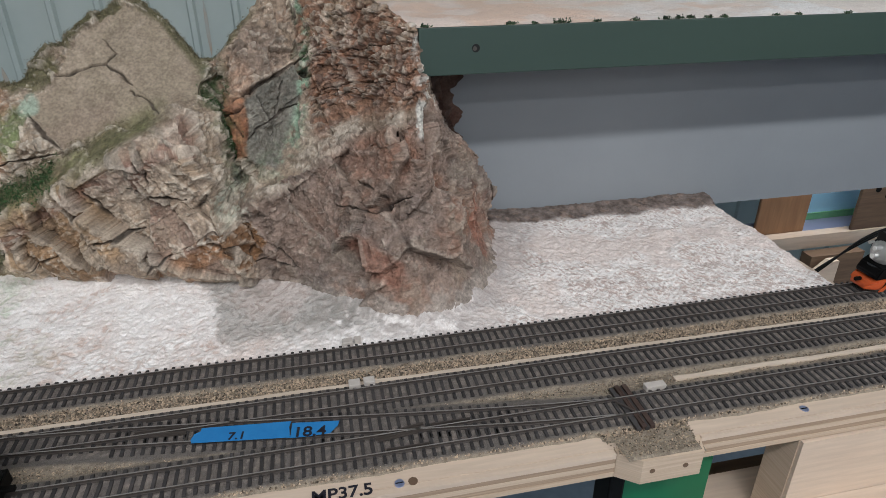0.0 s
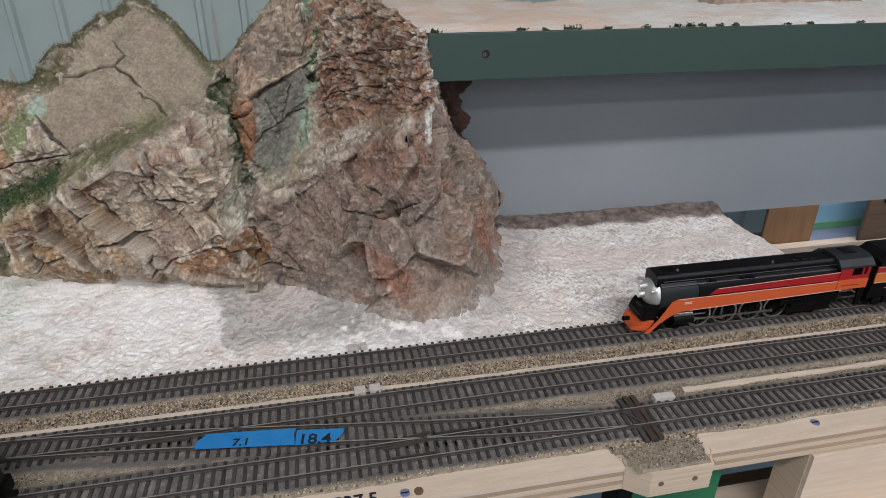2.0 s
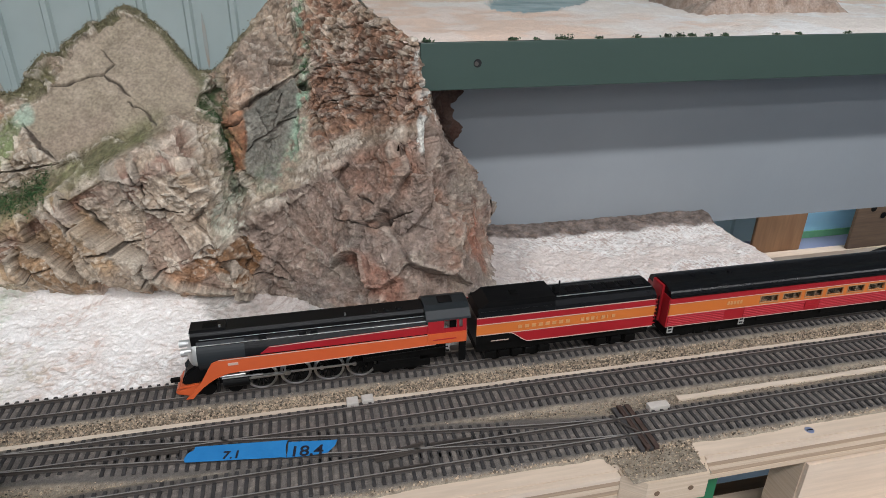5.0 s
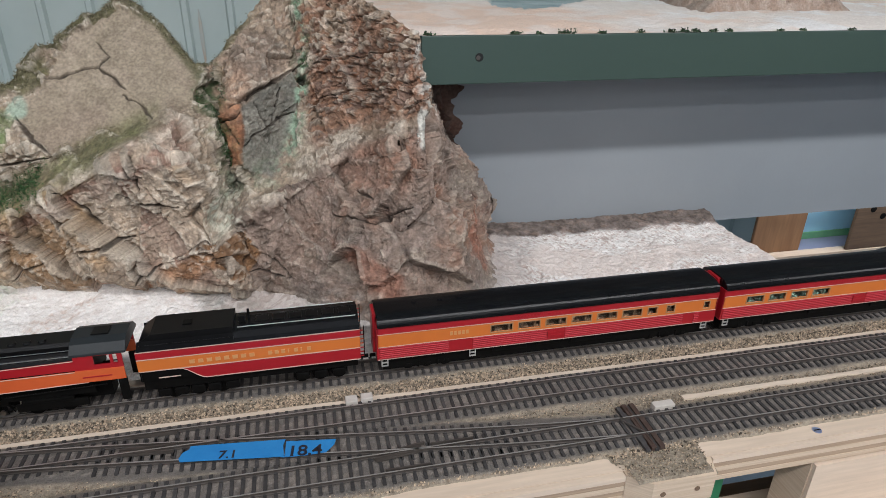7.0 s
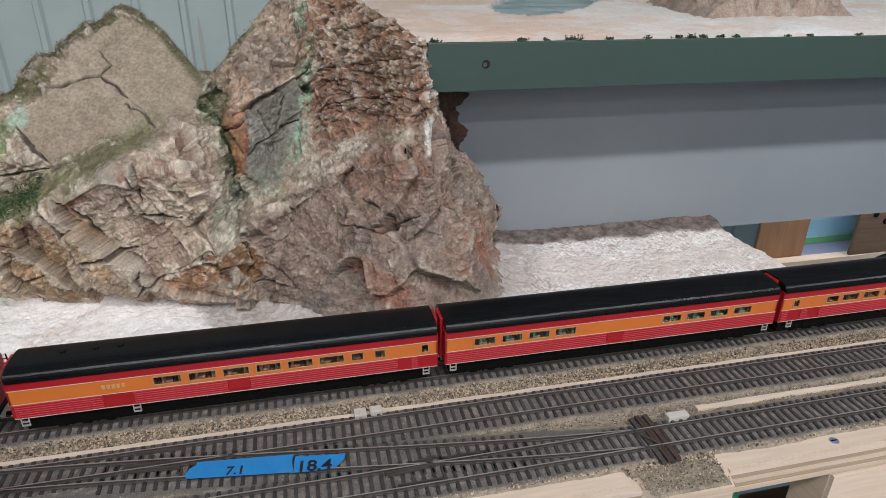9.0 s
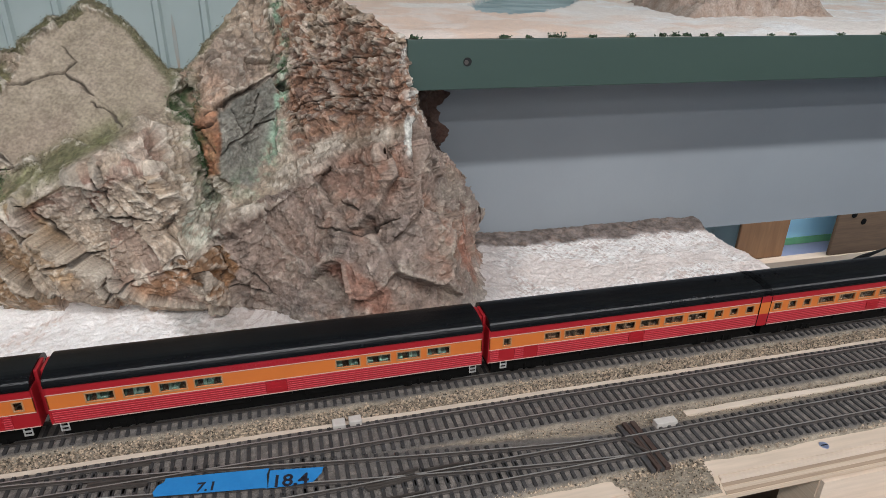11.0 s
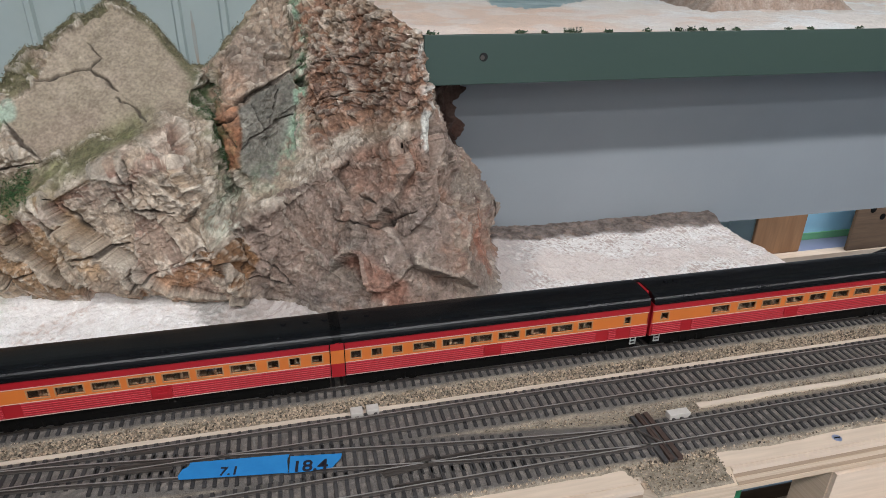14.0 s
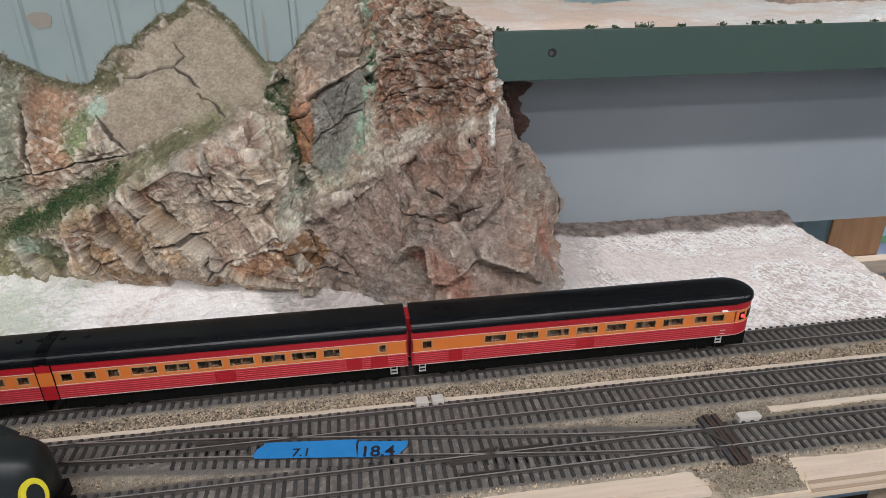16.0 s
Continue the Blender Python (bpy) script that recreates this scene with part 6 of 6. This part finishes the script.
def screw(x, y, z, r, label):
    s = thing("wood_screw", label, "screw", group="screws in the plywood")
    bm = bmesh.new()
    cyl(bm, (x, y, z - 0.0015), (x, y, z + 0.0004), r, r * 0.85, n=18)
    part("head", bm, "blue_screw", s)
    boxed("slot", "frame_black", (x - r * 0.7, x + r * 0.7, y - 0.0004, y + 0.0004, z + 0.0003, z + 0.0006), s)


screw(-0.0215, -0.1245, TOP, 0.0036, "bluish zinc wood screw in bare plywood")
screw(0.27, -0.1195, TOP, 0.0036, "bluish zinc wood screw in bare plywood")
hole = bmesh.new()
cyl(hole, (-0.013, -0.1245, TOP - 0.001), (-0.013, -0.1245, TOP + 0.0002), 0.003, n=16)
tagged(part("plugged_hole", hole, "lumber"), "plugged brown screw hole in bare plywood", "hole")
marking = text_on("milepost_marking", "MP37.5", 0.0125, pose(-0.0755, -0.1285, TOP + 0.0003, 0, 0, -1), "ink")
tagged(marking, "black marker writing on the bare plywood deck", "writing")


# timber under the deck
def underdeck():
    panel = thing("plywood_apron", "raw plywood panel hanging under the deck edge", "panel")
    boxed("face", "plywood", (0.2665, 1.6, -0.131, -0.128, -0.24, -0.0275), panel)
    boxed("end_grain", "ply_edge", (0.2655, 0.2685, -0.1279, -0.102, -0.24, -0.0275), panel, "end grain of stacked plywood")
    boxed("core", "ply_edge", (0.2686, 1.6, -0.1278, -0.102, -0.24, -0.028), panel)
    ledge = boxed("lower_board", "plywood", (0.27, 1.6, -0.2, -0.1315, -0.1, -0.088))
    tagged(ledge, "pale plywood board below the hanging panel", "board")
    board = boxed("green_support", "green_plastic", (0.137, 0.206, -0.118, -0.106, -0.4, -0.0275))
    tagged(board, "green painted support board under the deck", "support board")
    bracket = boxed("black_bracket", "frame_black", (0.125, 0.1365, -0.122, -0.1, -0.3, -0.0275), None, "", 0.002)
    tagged(bracket, "black switch machine bracket under the deck", "bracket")
    shelf = boxed("lower_shelf", "plywood", (0.212, 0.7, -0.2, -0.068, -0.135, -0.12))
    tagged(shelf, "pale lower shelf board under the benchwork", "shelf")
    beam = boxed("cross_beam", "lumber", (0.2, 0.9, -0.0675, -0.045, -0.17, -0.134))
    tagged(beam, "dark brown beam under the benchwork", "beam")
    for x in (-0.5, 0.9):
        leg = boxed("bench_leg", "lumber", (x, x + 0.06, 0.06, 0.12, -1.05, -0.0266))
        tagged(leg, "brown lumber leg of the benchwork", "leg", group="bench legs")


underdeck()


# timber and painted backdrop seen below the grey panel
def back_corner():
    beam = boxed("shelf_beam", "plywood", (0.55, 1.6, 0.45, 0.47, -0.219, -0.193))
    tagged(beam, "pale lumber beam behind the plaster", "beam")
    top = boxed("blue_shelf_board", "blue_shelf", (0.55, 1.6, 0.4705, 0.525, -0.205, -0.1955))
    tagged(top, "blue-grey shelf board behind the beam", "shelf")
    stud = boxed("brown_stud", "stud", (0.704, 0.806, 0.472, 0.478, -0.195, 0.2), None, "", 0.002)
    tagged(stud, "reddish brown lumber upright on the shelf", "stud", group="uprights")
    post = boxed("dark_post", "lumber", (0.889, 1.1, 0.452, 0.458, -0.1925, 0.2), None, "", 0.002)
    tagged(post, "dark brown lumber upright with bolt holes", "stud", group="uprights")
    for x, z in ((0.922, -0.115), (0.947, -0.13)):
        bm = bmesh.new()
        cyl(bm, (x, 0.4515, z), (x, 0.4525, z), 0.006, n=14)
        part("bolt_hole", bm, "frame_black", post)
    sky = boxed("painted_backdrop", "backdrop", (0.8, 1.6, 0.518, 0.521, -0.195, 0.2))
    tagged(sky, "sky blue painted backdrop board", "backdrop", kind="structure")
    hills = boxed("painted_hills", "grass", (0.8, 1.6, 0.5145, 0.5175, -0.195, -0.182))
    tagged(hills, "green painted band at the foot of the backdrop", "backdrop", kind="structure")
    brace = boxed("diagonal_brace", "lumber", (0.79, 0.9, 0.42, 0.445, -0.3, -0.22))
    tagged(brace, "brown lumber brace under the beam", "brace")
    gusset = bmesh.new()
    extrude(gusset, [(0.72, -0.3), (0.83, -0.3), (0.83, -0.222), (0.815, -0.222)], 1, 0.4, 0.415)
    tagged(part("pale_brace", gusset, "plywood"), "pale lumber brace under the beam", "brace")
    for k in range(3):
        cu = bpy.data.curves.new("cable", "CURVE")
        cu.dimensions, cu.bevel_depth, cu.bevel_resolution = "3D", 0.0014, 2
        sp = cu.splines.new("BEZIER")
        sp.bezier_points.add(3)
        for b, co in zip(sp.bezier_points, ((0.6, 0.28, -0.2 - 0.004 * k), (0.68 + 0.004 * k, 0.29, -0.155), (0.75, 0.3, -0.13 + 0.004 * k), (0.86, 0.33, -0.12))):
            b.co, b.handle_left_type, b.handle_right_type = co, "AUTO", "AUTO"
        cu.materials.append(M["frame_black"])
        tagged(new("cable", cu), "thin black electric cable hanging under the deck", "cable", group="cables")


back_corner()


def parked_engine():
    """A black diesel on the front track, of which the nose is seen."""
    e = thing("diesel_locomotive", "black diesel engine with a yellow oval on its nose", "locomotive")
    bm = bmesh.new()
    n, prev = 18, None
    half, low, top = 0.0168, 0.012, 0.053
    stations = [(-0.17, 1.0, 1.0), (-0.03, 1.0, 1.0)] + [(-0.03 + 0.03 * math.sin(a), 0.35 + 0.65 * math.cos(a) ** 0.7, 0.55 + 0.45 * math.cos(a) ** 0.6) for a in np.linspace(0.15, math.pi / 2 - 0.02, 9)]
    prof = [(-1, 0.0), (-1, 0.55), (-0.97, 0.72), (-0.86, 0.87), (-0.66, 0.96), (-0.35, 1.0), (0.35, 1.0), (0.66, 0.96), (0.86, 0.87), (0.97, 0.72), (1, 0.55), (1, 0.0)]
    for x, w, h in stations:
        ring = [bm.verts.new((x, u * half * w, low + (top - low) * v * h)) for u, v in prof]
        if prev:
            for i in range(len(prof)):
                bm.faces.new((prev[i], ring[i], ring[(i + 1) % len(prof)], prev[(i + 1) % len(prof)]))
        else:
            bm.faces.new(ring)
        prev = ring
    bm.faces.new(prev[::-1])
    bmesh.ops.recalc_face_normals(bm, faces=bm.faces)
    part("body", bm, "engine_black", e, "glossy black rounded nose", smooth=True)
    bm = bmesh.new()
    extrude(bm, [(-0.0145, 0.048), (-0.0155, 0.055), (-0.01, 0.062), (0.01, 0.062), (0.0155, 0.055), (0.0145, 0.048)], 0, -0.17, -0.036)
    for v in bm.verts:
        if v.co.x > -0.04:
            v.co.x += 0.018 * (0.062 - v.co.z) / 0.0125
    part("cab", bm, "engine_black", e)
    for s in (-1, 1):
        bm = bmesh.new()
        box(bm, -0.0285, -0.0275, s * 0.0062 - 0.0045, s * 0.0062 + 0.0045, 0.0515, 0.0595, turn=pose(0, 0, 0, 0, -52, 0))
        part("windshield", bm, "roof_black", e, "dark glossy windshield")
        boxed("pinstripe", "red_line", (-0.17, -0.028, s * 0.0167 - 0.0002, s * 0.0167 + 0.0002, 0.0315, 0.0321), e)
        boxed("side_sill", "frame_black", (-0.17, -0.006, s * 0.0135 - 0.002, s * 0.0135 + 0.002, 0.0055, 0.0125), e, "", 0.0008)
    # plain yellow oval with a dark middle
    for nm, rx, rz, mat, d in (("emblem", 0.0062, 0.0098, "yellow", 0.0), ("emblem_centre", 0.004, 0.0066, "engine_black", 0.0004)):
        bm = bmesh.new()
        ring = [(rx * math.cos(2 * math.pi * k / 28), rz * math.sin(2 * math.pi * k / 28)) for k in range(28)]
        extrude(bm, ring, 1, -0.0008, 0.005)
        ob = part(nm, bm, mat, e, "plain yellow oval mark" if mat == "yellow" else "")
        ob.matrix_local = pose(-0.0035, -0.0124, 0.0285) @ pose(0, 0, 0, 0, 0, 47) @ pose(0, 0, 0, -12, 0, 0) @ pose(0, -d - 0.0012, 0)
    bm = bmesh.new()
    cyl(bm, (-0.02, -0.0085, 0.0405), (-0.0125, -0.0085, 0.0405), 0.0019, n=14)
    part("number_light", bm, "grey_cab", e)
    boxed("pilot_plate", "frame_black", (-0.004, 0.001, -0.0135, 0.0135, 0.004, 0.0135), e, "", 0.0008)
    boxed("coupler", "frame_black", (0.0, 0.0085, -0.0016, 0.0016, 0.0085, 0.0115), e, "", 0.0005)
    for k in (-0.025, -0.05, -0.12, -0.145):
        wheelset(e, k)
    e.matrix_world = pose(-0.2505, C_Y, 0)


parked_engine()


def outcrop():
    """Brown rock casting on the upper level."""
    nx, ny = 220, 90
    X, Y = np.meshgrid(np.linspace(0.4, 0.68, nx), np.linspace(0.26, 0.5, ny))
    p = np.stack([X, Y, 0 * X], -1).reshape(-1, 3)
    front = 0.3 + 0.014 * fbm(p * 25, 3, 4)
    rise = step(0.0, 0.02, p[:, 1] - front) * step(0.405, 0.43, p[:, 0] - 0.1 * (p[:, 1] - 0.3)) * step(0.64, 0.59, p[:, 0] - 0.35 * (p[:, 1] - 0.3))
    b, sec, ident, away = cells(p * (42, 60, 50) + 0.4 * fbm(p * 40, 2, 12)[:, None], 3)
    p[:, 2] = 0.219 + rise * (0.016 + 0.014 * ident[:, 0] + 0.3 * away[:, 0] * 0.03 * (ident[:, 1] - 0.5) + 0.016 * fbm(p * 20, 3, 8)) + 0.003 * fbm(p * 90, 3, 9, True)
    ob = sheet("rock_outcrop", p.reshape(ny, nx, 3), "outcrop")
    tagged(ob, "brown and white rock casting on the upper scenery", "rock")


outcrop()


def tufts():
    rnd = random.Random(11)
    spots = [(0.127, 4), (0.17, 5), (0.176, 5), (0.207, 2.5), (0.245, 3), (0.275, 4), (0.288, 4), (0.3, 3), (0.318, 3.5), (0.335, 3), (0.39, 2), (0.415, 2), (0.05, 3), (0.148, 2), (0.47, 2.5), (0.52, 2.5)]
    for x, size in spots:
        bm = bmesh.new()
        for k in range(60):
            c = Vector((x + rnd.gauss(0, 0.0011) * size * 0.6, 0.1475 + rnd.gauss(0, 0.0008), 0.2246 + abs(rnd.gauss(0, 0.0003)) * size))
            r = rnd.uniform(0.0005, 0.0011)
            vs = [bm.verts.new(c + Vector((rnd.gauss(0, r), rnd.gauss(0, r), rnd.gauss(0, r)))) for _ in range(4)]
            for tri in ((0, 1, 2), (0, 2, 3), (0, 3, 1), (1, 3, 2)):
                bm.faces.new([vs[i] for i in tri])
        tagged(part("green_tuft", bm, "tuft"), "small dark green foam tuft on the fascia edge", "tuft", group="tufts on the fascia", kind="stuff")


tufts()
stain(-0.59, -0.545, 0.17, 0.2, 1)
stain(-0.552, -0.543, 0.03, 0.1, 2)
stain(-0.215, -0.208, 0.1, 0.2, 3)


def motions():
    """The train rolls to the left past the mountain."""
    rows = ((0.0, 0.428), (1.5, 0.247), (2.5, 0.1295), (3.5, 0.0125), (5.0, -0.164), (7.0, -0.401), (9.0, -0.6415), (10.5, -0.821), (12.5, -1.057), (14.5, -1.294), (16.0, -1.470))
    times, places = [r[0] for r in rows], [r[1] for r in rows]

    def nose(t):
        """Smooth place of the pilot along the track."""
        return sum(float(np.interp(t + d, [-3] + times + [19], [0.428 + 0.119 * 3] + places + [-1.47 - 0.117 * 3])) for d in (-0.6, -0.3, 0, 0.3, 0.6)) / 5
    ticks = [i * 0.5 for i in range(33)]
    for ob, off in ((ENGINE, 0.0), (TENDER, 0.2215), (CAR1, 0.383), (CAR2, 0.6665), (CAR3, 0.9505), (CAR4, 1.186), (CAR5, 1.4255)):
        walk(ob, [(t, pose(nose(t) + off, A_Y, 0)) for t in ticks])
    fine = [i / 10 for i in range(161)]

    def roll(t, r):
        return math.degrees((nose(t) - nose(0)) / r)
    for w, x in DRIVERS:
        walk(w, [(t, pose(x, 0, 0.0115, 0, roll(t, 0.0115), 0)) for t in fine])
    for k, rod in enumerate(RODS):
        rows = []
        for t in fine:
            a = math.radians(roll(t, 0.0115))
            cx, cz = 0.0058 * math.sin(a), 0.0058 * math.cos(a)
            if k % 2 == 0:
                rows.append((t, pose(0.0605 + cx, 0, 0.0115 + cz)))
            else:
                slide = 0.047 + cx
                rows.append((t, pose(slide, 0, 0.0125, 0, -math.degrees(math.asin((cz - 0.001) / 0.038)), 0)))
        walk(rod, rows)
    quick = [i / 15 for i in range(241)]
    for ws in (ENGINE_WHEELS, TENDER_WHEELS, W1, W2, W3, W4, W5):
        for w in ws:
            p = w.location.copy()
            walk(w, [(t, pose(p.x, p.y, p.z, 0, roll(t, 0.0053), 0)) for t in quick])


motions()
